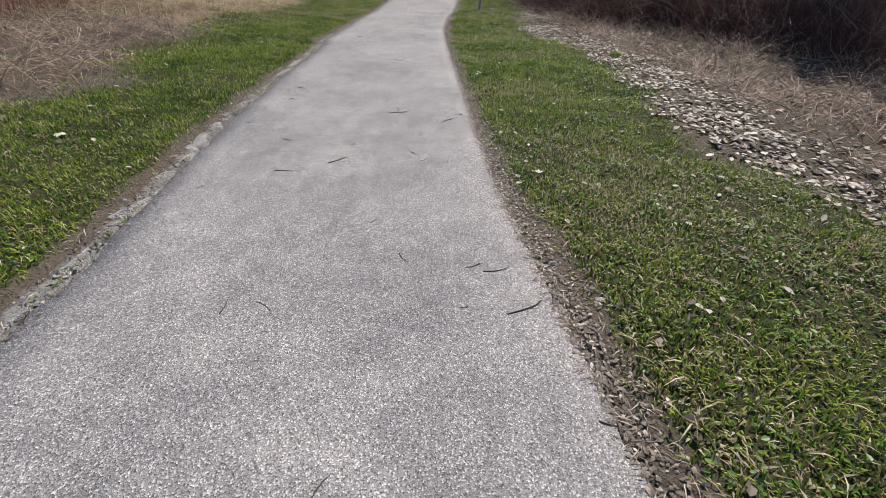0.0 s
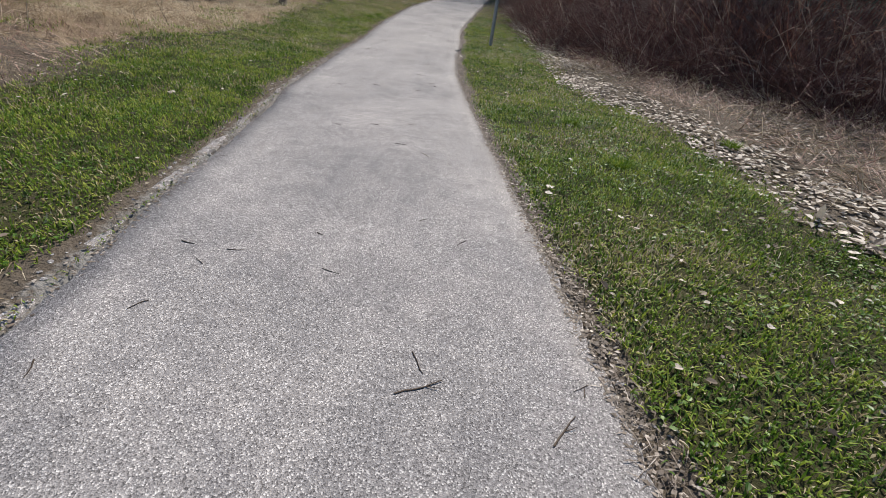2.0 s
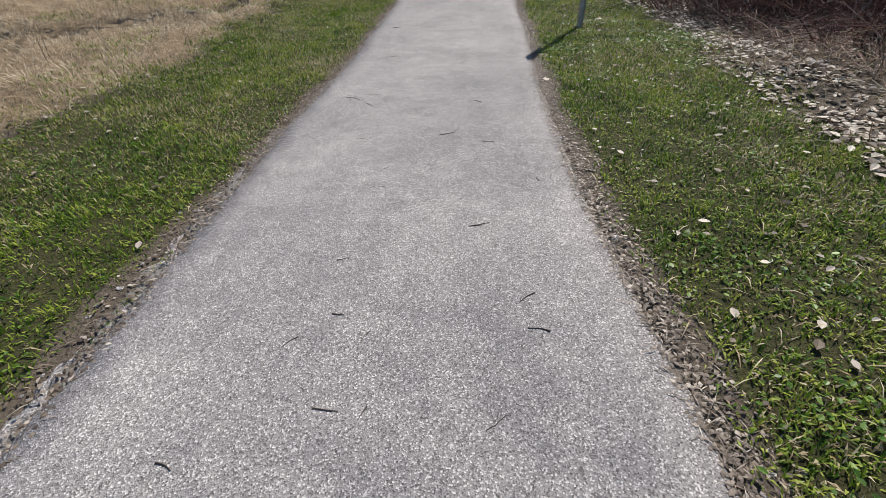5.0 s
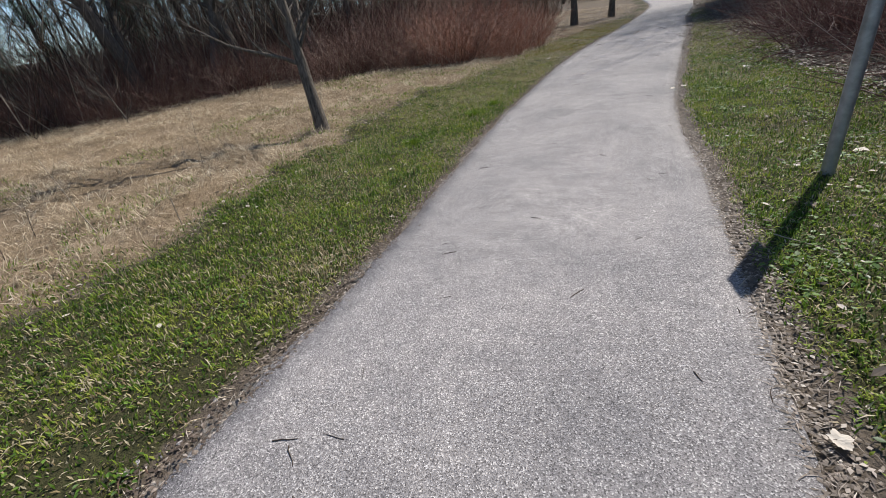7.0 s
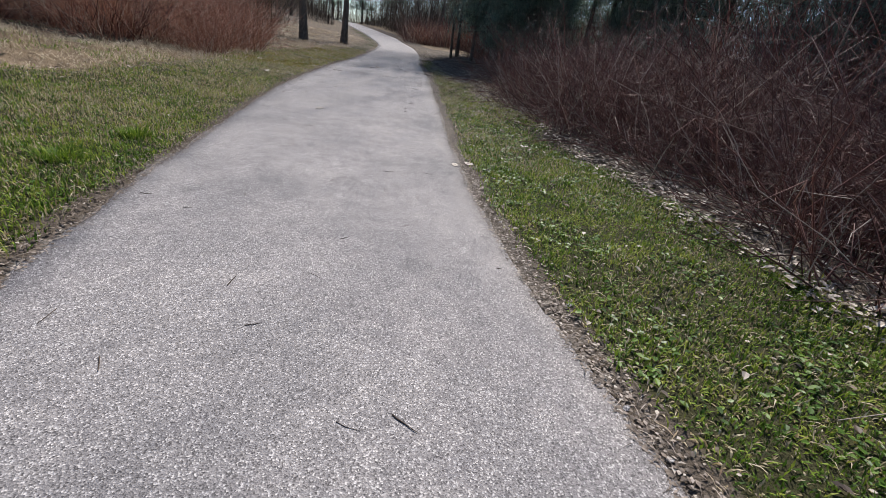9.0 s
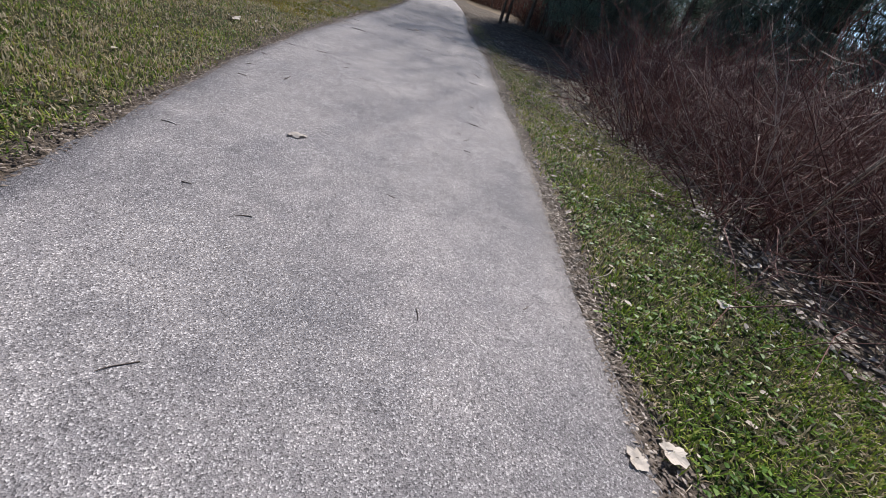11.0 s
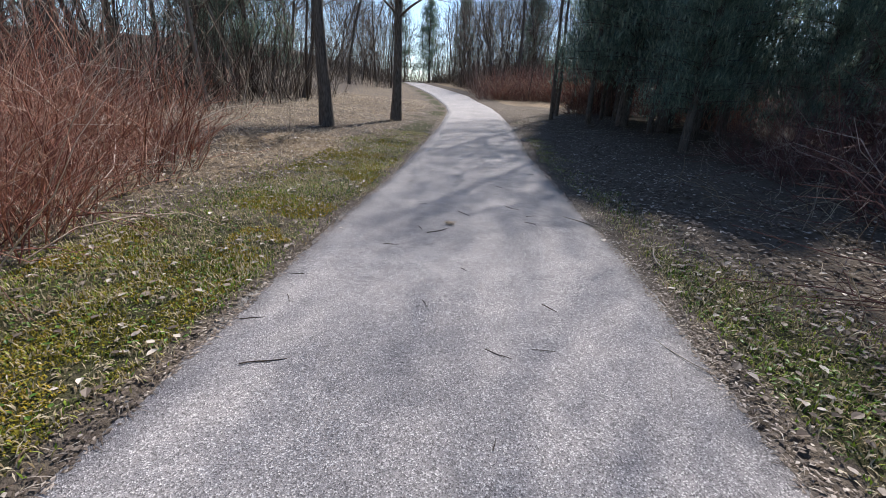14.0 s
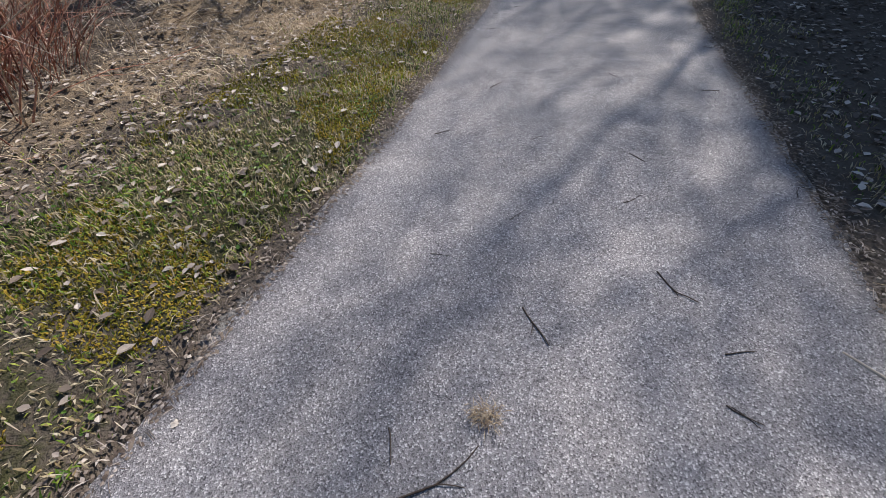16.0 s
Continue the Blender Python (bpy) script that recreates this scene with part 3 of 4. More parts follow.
# ---- shrubs ----
def shrub_meshes(name, mat, stems, high, wide, curve, side_twigs, r0, bend=0.2, kt=3):
    a, rad = RNG.uniform(0, 6.28, stems), wide * 0.5 * np.sqrt(RNG.random(stems))
    base = np.stack([np.cos(a) * rad, np.sin(a) * rad, np.full(stems, -0.05)], 1)
    out = RNG.uniform(0.05, curve, stems) * (0.4 + rad / wide)
    way = np.stack([np.cos(a) * out, np.sin(a) * out, np.ones(stems)], 1) + RNG.normal(0, 0.12 + curve * 0.15, (stems, 3))
    way /= np.linalg.norm(way, axis=1)[:, None]
    main = grown(base, way, RNG.uniform(0.55, 1.0, stems) * high, 5, bend, -0.02 - curve * 0.05)
    rm = taper(stems, 5, r0 * RNG.uniform(0.6, 1.2, stems), np.full(stems, r0 * 0.3))
    p, d, r = along(main, rm, side_twigs, 0.15, 1.0)
    tw = grown(p, spread(d, RNG.uniform(0.4, 1.2, side_twigs)), RNG.uniform(0.1, 0.36, side_twigs) * high * 0.5, kt, bend * 1.2)
    rt = taper(side_twigs, kt, np.maximum(r * 0.6, r0 * 0.25), np.full(side_twigs, r0 * 0.16))
    v, f, ti = tubes(main, rm, 3)
    v2, f2, ti2 = tubes(tw, rt, 3)
    return mesh_of(name + "_stems", v, f, mat, ti, True), mesh_of(name + "_twigs", v2, f2, mat, ti2, True)


def place(x, y, turn=0.0, scale=1.0, dz=0.0):
    return pose(x, y, float(ground_z(x, y)) + dz, 0, 0, turn) @ Matrix.Diagonal((scale, scale, scale, 1))


def shrub_kind(name, label, mat, group, **shape):
    """One shrub with its stems and twigs, to be copied."""
    stems, twigs = shrub_meshes(name, mat, **shape)
    ob = thing(name, label, "shrub", group=group)
    tagged(part("woody_base", stems, ob), kind="stuff")
    tagged(part("crown", twigs, ob), kind="stuff")
    return ob


def strew(kinds, spots, lo=0.8, hi=1.2):
    """Copies of the kinds at the spots; the firsts are moved to the first spots."""
    for i, (x, y) in enumerate(spots):
        ob = kinds[i % len(kinds)]
        s, turn = RNG.uniform(lo, hi), RNG.uniform(0, 360)
        if i >= len(kinds):
            ob = copy_thing(ob, pose(0, 0, 0))
        ob.scale = (s, s, s)
        ob.location, ob.rotation_euler = (x, y, float(ground_z(x, y))), (0, 0, radians(turn))


def rows_of(line, step, rows, gap, jitter):
    """Spots in uneven rows behind a line of (x, y), away from the path."""
    spots, line = [], np.array(line, float)
    seg = np.hypot(*np.diff(line, axis=0).T)
    at = np.concatenate([[0], np.cumsum(seg)])
    for r in range(rows):
        for u in np.arange(0.3 * (r % 2), at[-1], step):
            x, y = np.interp(u, at, line[:, 0]), np.interp(u, at, line[:, 1])
            k = min(np.searchsorted(at, u, "right") - 1, len(seg) - 1)
            nx_, ny_ = (line[k + 1] - line[k]) / seg[k]
            spots.append((x - ny_ * gap * r + RNG.normal(0, jitter), y + nx_ * gap * r + RNG.normal(0, jitter)))
    return spots


red_kinds = [shrub_kind("red_shrub", "leafless reddish-brown shrub with dense upright stems", red_stem, "red shrubs beside the path", stems=190, high=h, wide=1.6, curve=0.6, side_twigs=900, r0=0.006, bend=0.27, kt=2) for h in (1.6, 2.2, 1.2)]
# behind the straw, then close to the path further on
strew(red_kinds, rows_of([(-5.1, 24.9), (-5.4, 26), (-5.45, 27), (-5.5, 28.5), (-5.6, 30.4)], 0.75, 4, 1.0, 0.2)
      + rows_of([(-6.20, 0.73), (-6.66, 5.21), (-8.06, 9.09), (-10, 12.5)], 1.2, 2, 1.2, 0.4), 0.55, 1.25)
brown_kinds = [shrub_kind("brown_thicket", "leafless dark brown thicket behind the dead grass", brown_stem, "brown thickets", stems=170, high=h, wide=1.9, curve=0.9, side_twigs=820, r0=0.0064, bend=0.27, kt=2) for h in (1.5, 2.1, 1.2)]
strew(brown_kinds, rows_of([(-6.4, 25.2), (-9.6, 23.6), (-13, 22.0), (-15.4, 19.6), (-20, 18.2), (-25, 17)][::-1], 1.05, 4, 1.15, 0.5), 0.6, 1.25)
for k, (x, y) in enumerate(rows_of([(-9, 28.2), (-13, 26.4), (-17, 23.4), (-21, 21.6), (-27, 19.5), (-28, 10)][::-1], 1.6, 2, 1.6, 0.5)):
    ob = copy_thing(brown_kinds[k % 3], pose(0, 0, 0))
    size = RNG.uniform(1.5, 2.6)
    ob.location, ob.rotation_euler, ob.scale = (x, y, float(ground_z(x, y))), (0, 0, RNG.uniform(0, 6.28)), (size, size, size)
# first and third box: thickets added behind the conifers to block light there
for k, (x0, x1, y0, y1, low, tall) in enumerate([(4.6, 10.5, 43, 53, 1.3, 2.0)] * 14 + [(6.4, 8.0, 12, 30, 1.4, 2.0)] * 14 + [(7.2, 11.5, 35, 43, 1.0, 1.6)] * 10 + [(0.6, 8.0, 57, 70, 1.2, 2.0)] * 34):
    kinds = brown_kinds if k % 3 else red_kinds
    x, y = RNG.uniform(x0, x1), RNG.uniform(y0, y1)
    size = RNG.uniform(low, tall)
    ob = copy_thing(kinds[k % len(kinds)], pose(0, 0, 0))
    ob.location, ob.rotation_euler, ob.scale = (x, y, float(ground_z(x, y))), (0, 0, RNG.uniform(0, 6.28)), (size, size, size)
bramble_kinds = [shrub_kind("bramble", "tangled dark brown leafless bramble thicket", dark_stem, "brambles beside the path", stems=130, high=h, wide=1.7, curve=1.2, side_twigs=720, r0=0.0078, bend=0.34) for h in (2.3, 2.8, 1.9)]
strew(bramble_kinds, rows_of([(9.27, 4.82), (7.97, 7.71), (6.47, 10.57), (4.6, 13), (3.3, 16), (2.7, 18), (2.5, 20), (2.0, 22), (1.6, 24), (1.9, 25.6)][::-1], 0.92, 3, 1.0, 0.28) + [(3.9, 27.2), (4.8, 28.4), (4.3, 29.8), (5.6, 27.0), (5.6, 30.4), (4.9, 31.6), (3.2, 28.8), (3.6, 31.0), (3.9, 32.6), (6.4, 29.0), (6.6, 32.2)], 0.7, 1.05)
for k, (x, y) in enumerate([(5.4, 15.2), (4.6, 16.4), (4.4, 17.4), (5.6, 16.2), (5.1, 17.8), (6.2, 15.0), (5.0, 19.4), (4.8, 21.2), (4.4, 23.0), (5.8, 20.2), (5.6, 22.4), (5.2, 24.6)]):
    ob = copy_thing(bramble_kinds[k % 3], pose(0, 0, 0))
    size = RNG.uniform(1.2, 1.5)
    ob.location, ob.rotation_euler, ob.scale = (x, y, float(ground_z(x, y))), (0, 0, RNG.uniform(0, 6.28)), (size, size, size)
low_kinds = [shrub_kind("flattened_reeds", "pale dry reeds lying tangled on the soil", straw_mat, "flattened reeds", stems=150, high=0.8, wide=2.0, curve=6.0, side_twigs=120, r0=0.005) for _ in range(2)]
strew(low_kinds, rows_of([(5.39, 1.41), (4.79, 4.37), (4.78, 7.38), (3.63, 10.78), (2.7, 14)][::-1], 0.95, 3, 0.95, 0.25) + rows_of([(-3.96, 0.46), (-4.86, 4.39), (-5.97, 8.30), (-7.2, 12)], 1.1, 2, 1.1, 0.4) + [(2.3, 12.4), (2.7, 13.1), (2.1, 13.9), (1.35, 26.2), (1.7, 27.4), (2.6, 28.6), (2.2, 30.1), (2.6, 60), (3.8, 61), (5.0, 62), (2.0, 63), (4.2, 64.5), (6.2, 60.5), (1.2, 65), (3.0, 67), (3.4, 27.0), (-6.2, 31.2), (-7.4, 32.0)], 0.8, 1.1)


RNG = np.random.default_rng(19)


# ---- trees ----
def bare_tree(name, label, group, high, r0, limbs, twigs, lean=(0, 0), fork=0.35, bow=0.035, apart=False, light=False):
    ob = thing(name, label, "tree", group=group)
    way = np.array([[lean[0], lean[1], 1.0]])
    way /= np.linalg.norm(way)
    trunk = grown(np.array([[0, 0, -0.1]]), way, np.array([high]), 12, bow)
    rt = np.array([[r0 * (1.35 if i == 0 else 1.08 if i == 1 else 1) * (1 - 0.85 * i / 11) for i in range(12)]])
    v, f, ti = tubes(trunk, rt, 10)
    part("trunk", mesh_of(name + "_trunk", v, f, bark, ti, True), ob)
    p, d, r = along(trunk, rt, limbs, fork, 0.98)
    reach = high * RNG.uniform(0.22, 0.45, limbs)
    ks, sides = (6, 3) if light else (8, 5)
    lm = grown(p, spread(d, RNG.uniform(0.6, 1.3, limbs)), reach, ks, 0.14, 0.05)
    rl = taper(limbs, ks, r * RNG.uniform(0.22, 0.42, limbs), np.full(limbs, 0.006))
    for k in range(limbs if apart else 0):
        v, f, ti = tubes(lm[k : k + 1], rl[k : k + 1], 6)
        part("limb", mesh_of(name + "_limb", v, f, bark, ti, True), ob)
    v, f, ti = tubes(lm, rl, sides)
    apart or tagged(part("limb_crown", mesh_of(name + "_limbs", v, f, bark, ti, True), ob), kind="stuff")
    p, d, r = along(lm, rl, twigs, 0.15, 1.0)
    tw = grown(p, spread(d, RNG.uniform(0.5, 1.1, twigs)), high * RNG.uniform(0.04, 0.14, twigs), 3 if light else 5, 0.16, 0.03)
    ra = taper(twigs, 3 if light else 5, np.clip(r * 0.5, 0.004, 0.02), np.full(twigs, 0.003))
    p2, d2, r2 = along(tw, ra, twigs * 2, 0.2, 1.0)
    tw2 = grown(p2, spread(d2, RNG.uniform(0.4, 1.0, twigs * 2)), high * RNG.uniform(0.02, 0.06, twigs * 2), 2 if light else 3, 0.15)
    v, f, ti = joined([tubes(tw, ra, 3), tubes(tw2, taper(twigs * 2, 2 if light else 3, np.full(twigs * 2, 0.004), np.full(twigs * 2, 0.0025)), 3)])
    tagged(part("twig_crown", mesh_of(name + "_twigs", v, f, bark, ti, True), ob), kind="stuff")
    return ob


def stand(ob, x, y, turn=0.0, scale=1.0):
    ob.location, ob.rotation_euler, ob.scale = (x, y, float(ground_z(x, y))), (0, 0, radians(turn)), (scale,) * 3
    return ob


stand(bare_tree("young_tree", "young leafless tree with grey bark standing in dead grass", "", 7.5, 0.1, 26, 260, (-0.10, 0.0), 0.13, 0.035, True), -6.07, 17.42)
stand(bare_tree("bare_tree", "leafless tree with straight dark trunk beside the path", "pair of trees", 10, 0.16, 30, 420, (-0.03, 0), 0.3, 0.03, True), -5.25, 35.7)
stand(bare_tree("bare_tree", "leafless tree with dark forked trunk beside the path", "pair of trees", 10, 0.15, 30, 420, (0.03, 0), 0.25, 0.03, True), -3.9, 38.6)
stand(bare_tree("sapling", "thin leafless sapling beside the shaded path", "", 5.5, 0.05, 22, 200, (0, 0), 0.3), 3.2, 58)

wood_kinds = [bare_tree("wood_tree", "tall leafless woodland tree with dark bark", "woodland trees", h, r, 28, 170, (l, RNG.normal(0, 0.06)), 0.18, 0.06, False, True) for h, r, l in ((13, 0.13, 0.08), (15, 0.17, -0.1), (11, 0.10, 0.02), (12, 0.12, 0.15))]
spots = []
for x0, x1, y0, y1, count in ((-32, -9, 28, 50, 34), (-30, -13, 23.5, 34, 26), (-34, -17, 4, 22, 20), (-34, -6, 55, 82, 20), (-4, 10, 70, 90, 16), (-22, 8, 99, 112, 22), (8, 26, 50, 78, 14), (14, 30, 4, 36, 14)):
    for _ in range(count):
        x, y = RNG.uniform(x0, x1), RNG.uniform(y0, y1)
        if outward(np.array(x), np.array(y))[0] > 3 or y > 99:
            spots.append((x, y))
strew(wood_kinds, spots, 0.75, 1.15)


def conifer(name, high, wide, boughs, sprays):
    ob = thing(name, "dark green conifer with low drooping boughs", "conifer", group="conifers beside the path")
    trunk = grown(np.array([[0, 0, -0.1]]), np.array([[0, 0, 1.0]]), np.array([high]), 10, 0.012)
    rt = np.linspace(0.17, 0.02, 10)[None]
    v, f, ti = tubes(trunk, rt, 8)
    part("trunk", mesh_of(name + "_trunk", v, f, bark, ti, True), ob)
    p, d, r = along(trunk, rt, boughs, 0.11, 0.98)
    a = RNG.uniform(0, 6.28, boughs)
    h = p[:, 2] / high
    way = np.stack([np.cos(a), np.sin(a), 0.15 + 0.4 * h], 1)
    way /= np.linalg.norm(way, axis=1)[:, None]
    bl = wide * (1.08 - h) * RNG.uniform(0.7, 1.1, boughs) + 0.2
    bg = grown(p, way, bl, 6, 0.05, -0.06)
    rb = taper(boughs, 6, np.full(boughs, 0.022), np.full(boughs, 0.006))
    v, f, ti = tubes(bg, rb, 4)
    tagged(part("bough_whorl", mesh_of(name + "_boughs", v, f, bark, ti, True), ob), kind="stuff")
    q, dq, _ = along(bg, rb, boughs * sprays, 0.12, 1.0)
    q = q + RNG.normal(0, 1, q.shape) * np.array([0.12, 0.12, 0.22])
    n = len(q)
    wq = np.arctan2(dq[:, 1], dq[:, 0]) + RNG.normal(0, 1.3, n)
    v, f, ti = blades(q, RNG.uniform(0.12, 0.42, n), RNG.uniform(0.02, 0.055, n), wq, RNG.uniform(0.0, 1.0, n), 0.15)
    tagged(part("needle_foliage", mesh_of(name + "_needles", v, f, needle_mat, ti), ob), kind="stuff")
    return ob


con_kinds = [conifer("conifer", h, w, 150, 170) for h, w in ((14.0, 2.4), (12.5, 2.2), (16.0, 2.7))]
con_spots = [(4.3, 36.2), (4.0, 40.6), (6.6, 34.6), (5.8, 37.6), (4.7, 38.8), (8.2, 36.0), (7.0, 40.5), (9.4, 37.2), (11.9, 35.0), (5.0, 45.5), (8.4, 44.5), (11.8, 40.5), (4.6, 42.8), (5.6, 48.0), (6.6, 49.6), (-12.0, 46.0), (-15, 47.5), (-20.5, 16.2), (-7.5, 101), (-2, 104), (-13, 104), (6.5, 80), (8.6, 31.0), (8.6, 26.5), (8.6, 22.8), (9.0, 19.8), (10.2, 24.6), (10.2, 16.6), (11.4, 21.4), (10.6, 29.0), (12.5, 27.6), (8.2, 24.6), (8.1, 28.6), (8.2, 21.0), (8.1, 32.6), (9.6, 33.4), (-22, 13.5), (-24.5, 19.5), (-27, 23), (-23.5, 25.5)]
for k, (x, y) in enumerate(con_spots):
    ob = con_kinds[k] if k < 3 else copy_thing(con_kinds[k % 3], pose(0, 0, 0))
    size = min(max((y - 28.2) / 11.5, 0.55), 1.12) * RNG.uniform(0.97, 1.06)
    if x > 8 and y < 33:
        size *= 1.5
    girth = max(size, 0.7) * (1.2 if 3 < x < 5 and 36 < y < 46 else 1)
    ob.location, ob.rotation_euler, ob.scale = (x, y, float(ground_z(x, y))), (0, 0, RNG.uniform(0, 6.28)), (girth, girth, size)
strew([bare_tree("leaning_tree", "thick dark leafless tree leaning over the thicket", "leaning trees", h, r, 34, 220, (l, 0.05), 0.22, 0.05, False, True) for h, r, l in ((12, 0.22, -0.3), (11, 0.18, -0.42))], [(-16.6, 20.8), (-15.4, 22.4), (-14.6, 23.6), (-18.4, 21.6), (-12.6, 25.4)], 0.9, 1.1)
# two small ones added in front, to cast shade on the verge
for x, y, s in ((3.0, 34.0, 0.55), (4.6, 33.0, 0.42)):
    stand(copy_thing(con_kinds[1], pose(0, 0, 0)), x, y, 40 * y, s)
# tall leafless trees among them
strew([bare_tree("roadside_tree", "tall leafless tree standing among dark conifers", "trees among the conifers", h, r, 40, 260, (l, 0), 0.4, 0.03) for h, r, l in ((15, 0.07, -0.04), (17, 0.085, 0.02))], [(4.0, 43.0), (2.9, 41.0), (2.0, 43.2), (5.0, 43.9), (4.1, 38.4), (4.8, 39.4), (3.0, 47.4), (5.8, 47.5), (4.8, 51.5), (6.2, 41.6), (2.5, 44.6), (4.9, 45.6), (5.4, 49.6), (6.6, 53.0)], 0.9, 1.05)

stand(bare_tree("bare_bush", "small leafless bush standing in the dead grass", "", 2.2, 0.02, 16, 90, (-0.2, 0), 0.05, 0.08), -13.9, 18.4)


def stalk(x, y, high, lean):
    """A dead upright stem with a few broken side shoots."""
    ob = thing("dry_stalk", "thin pale dead plant stalk standing upright", "plant stalk", group="dry stalks")
    line = grown(np.array([[0, 0, -0.02]]), np.array([[lean, 0.0, 1.0]]), np.array([high]), 6, 0.05)
    v, f, ti = tubes(line, np.linspace(0.005, 0.002, 6)[None], 4, np.array([RNG.uniform(0.6, 1)]))
    part("stem", mesh_of("stalk_stem", v, f, twig_mat, ti, True), ob)
    p, d, _ = along(line, np.ones((1, 6)), 3, 0.4, 0.95)
    for k in range(3):
        v, f, ti = tubes(grown(p[k : k + 1], spread(d[k : k + 1], np.array([0.8])), np.array([high * 0.2]), 4, 0.1), np.linspace(0.0025, 0.001, 4)[None], 3, np.array([0.8]))
        part("side_shoot", mesh_of("stalk_shoot", v, f, twig_mat, ti, True), ob)
    stand(ob, x, y, RNG.uniform(0, 360))


for k in range(46):
    y = RNG.uniform(15, 33)
    stalk(float(edge_right(y) + RNG.uniform(1.5, 3.2)), y, RNG.uniform(0.4, 1.1), RNG.uniform(-0.2, 0.2))
for k in range(34):
    y = RNG.uniform(3, 33)
    stalk(float(edge_left(y) - RNG.uniform(2.2, 4.2)), y, RNG.uniform(0.3, 0.9), RNG.uniform(-0.3, 0.3))

# ---- far woods, past counting ----
def band(count, boxes):
    w = np.array([c for *_b, c in boxes], float)
    pick = RNG.choice(len(boxes), count, p=w / w.sum())
    lo = np.array([(b_[0], b_[2]) for b_ in boxes])[pick]
    hi = np.array([(b_[1], b_[3]) for b_ in boxes])[pick]
    xy = lo + (hi - lo) * RNG.random((count, 2))
    d, _s3 = outward(xy[:, 0], xy[:, 1])
    return xy[(d > 2.5) | (xy[:, 1] > 99)]


WOODS = ((-26, -8.5, 32, 50, 4), (-28, -13, 23, 34, 4.5), (-34, -16, 2, 24, 3.5), (-26, -8, 62, 90, 3), (-5, 16, 70, 88, 4.5), (-22, 10, 88, 108, 7), (8, 20, 60, 84, 1.5), (9, 22, 44, 62, 1.5), (7.5, 16, 3, 30, 2.5))
pieces = []
for count, lo_, hi_, r_, up_, base_, k_ in ((380, 7, 13, 0.07, 0.12, 0, 5), (26000, 1.0, 4.5, 0.015, 0.4, 0, 3), (38000, 0.8, 2.6, 0.015, 0.8, 1, 2)):
    xy = band(count, WOODS)
    n = len(xy)
    p = on_ground(xy[:, 0], xy[:, 1], -0.1)
    if base_:
        p[:, 2] += RNG.uniform(2.0, 9.5, n)
    w_ = np.stack([RNG.normal(0, up_, n), RNG.normal(0, up_, n), np.ones(n)], 1)
    w_ /= np.linalg.norm(w_, axis=1)[:, None]
    pieces.append(tubes(grown(p, w_, RNG.uniform(lo_, hi_, n), k_, 0.08), taper(n, k_, RNG.uniform(0.5, 1.2, n) * r_, np.full(n, r_ * 0.35)), 3))
v, f, ti = joined(pieces)
tagged(new("distant_woods", mesh_of("distant_woods", v, f, twig_mat, ti, True)), "distant leafless woodland of grey-brown trunks and twigs", "woodland", kind="stuff")

# ---- sign post ----
post = thing("sign_post", "grey metal post with a small sign on top", "sign post", pose(0.43, 15.82, float(ground_z(0.43, 15.82))))
v, f, ti = tubes(np.array([[[0, 0, -0.3], [0, 0, 0.8], [0, 0, 1.6], [0, 0, 2.28]]]), np.full((1, 4), 0.045), 20)
pole_me = mesh_of("pole", v, f, steel, ti, True)
part("pole", pole_me, post)
bm = bmesh.new()
bmesh.ops.create_cone(bm, cap_ends=True, segments=20, radius1=0.049, radius2=0.03, depth=0.04, matrix=Matrix.Translation((0, 0, 2.29)))
cap_me = bpy.data.meshes.new("cap")
bm.to_mesh(cap_me)
bm.free()
cap_me.materials.append(steel)
part("cap", cap_me, post)
bm = bmesh.new()
bmesh.ops.create_cube(bm, size=1.0, matrix=pose(-0.05, -0.012, 1.95, 0, 0, 104) @ Matrix.Diagonal((0.20, 0.012, 0.60, 1)))
bmesh.ops.bevel(bm, geom=bm.edges[:], offset=0.004, segments=1, affect="EDGES")
sign_me = bpy.data.meshes.new("sign_panel")
bm.to_mesh(sign_me)
bm.free()
sign_me.materials.append(steel)
part("sign_panel", sign_me, post)


# ---- twigs and single leaves on the path ----
def twig(x, y, turn, length, thick=0.004, pale=False):
    ob = thing("fallen_twig", "pale broken twig lying on the ground" if pale else "small dark twig lying on the asphalt", "twig", group="fallen twigs")
    d, _s2 = outward(np.array(x), np.array(y))
    z = float(path_top(np.array(x), np.array(y))) if d < 0 else float(ground_z(x, y)) + 0.02
    a = radians(turn)
    line = grown(np.array([[-length / 2 * math.cos(a), -length / 2 * math.sin(a), thick]]), np.array([[math.cos(a), math.sin(a), 0.0]]), np.array([length]), 6, 0.13)
    line[..., 2] = thick
    v, f, ti = tubes(line, np.linspace(thick, thick * 0.5, 6)[None], 5, np.array([0.95 if pale else RNG.uniform(0, 0.5)]))
    part("stem", mesh_of("twig_stem", v, f, twig_mat, ti, True), ob)
    if length > 0.12:
        p, d, _ = along(line, np.ones((1, 6)), 1, 0.3, 0.7)
        w = spread(d, np.array([0.8]))
        w[:, 2] = 0
        v, f, ti = tubes(grown(p, w, np.array([length * 0.3]), 4, 0.08), np.linspace(thick * 0.6, thick * 0.3, 4)[None], 4, np.array([0.95 if pale else 0.3]))
        part("side_shoot", mesh_of("twig_shoot", v, f, twig_mat, ti, True), ob)
    ob.location = (x, y, z)


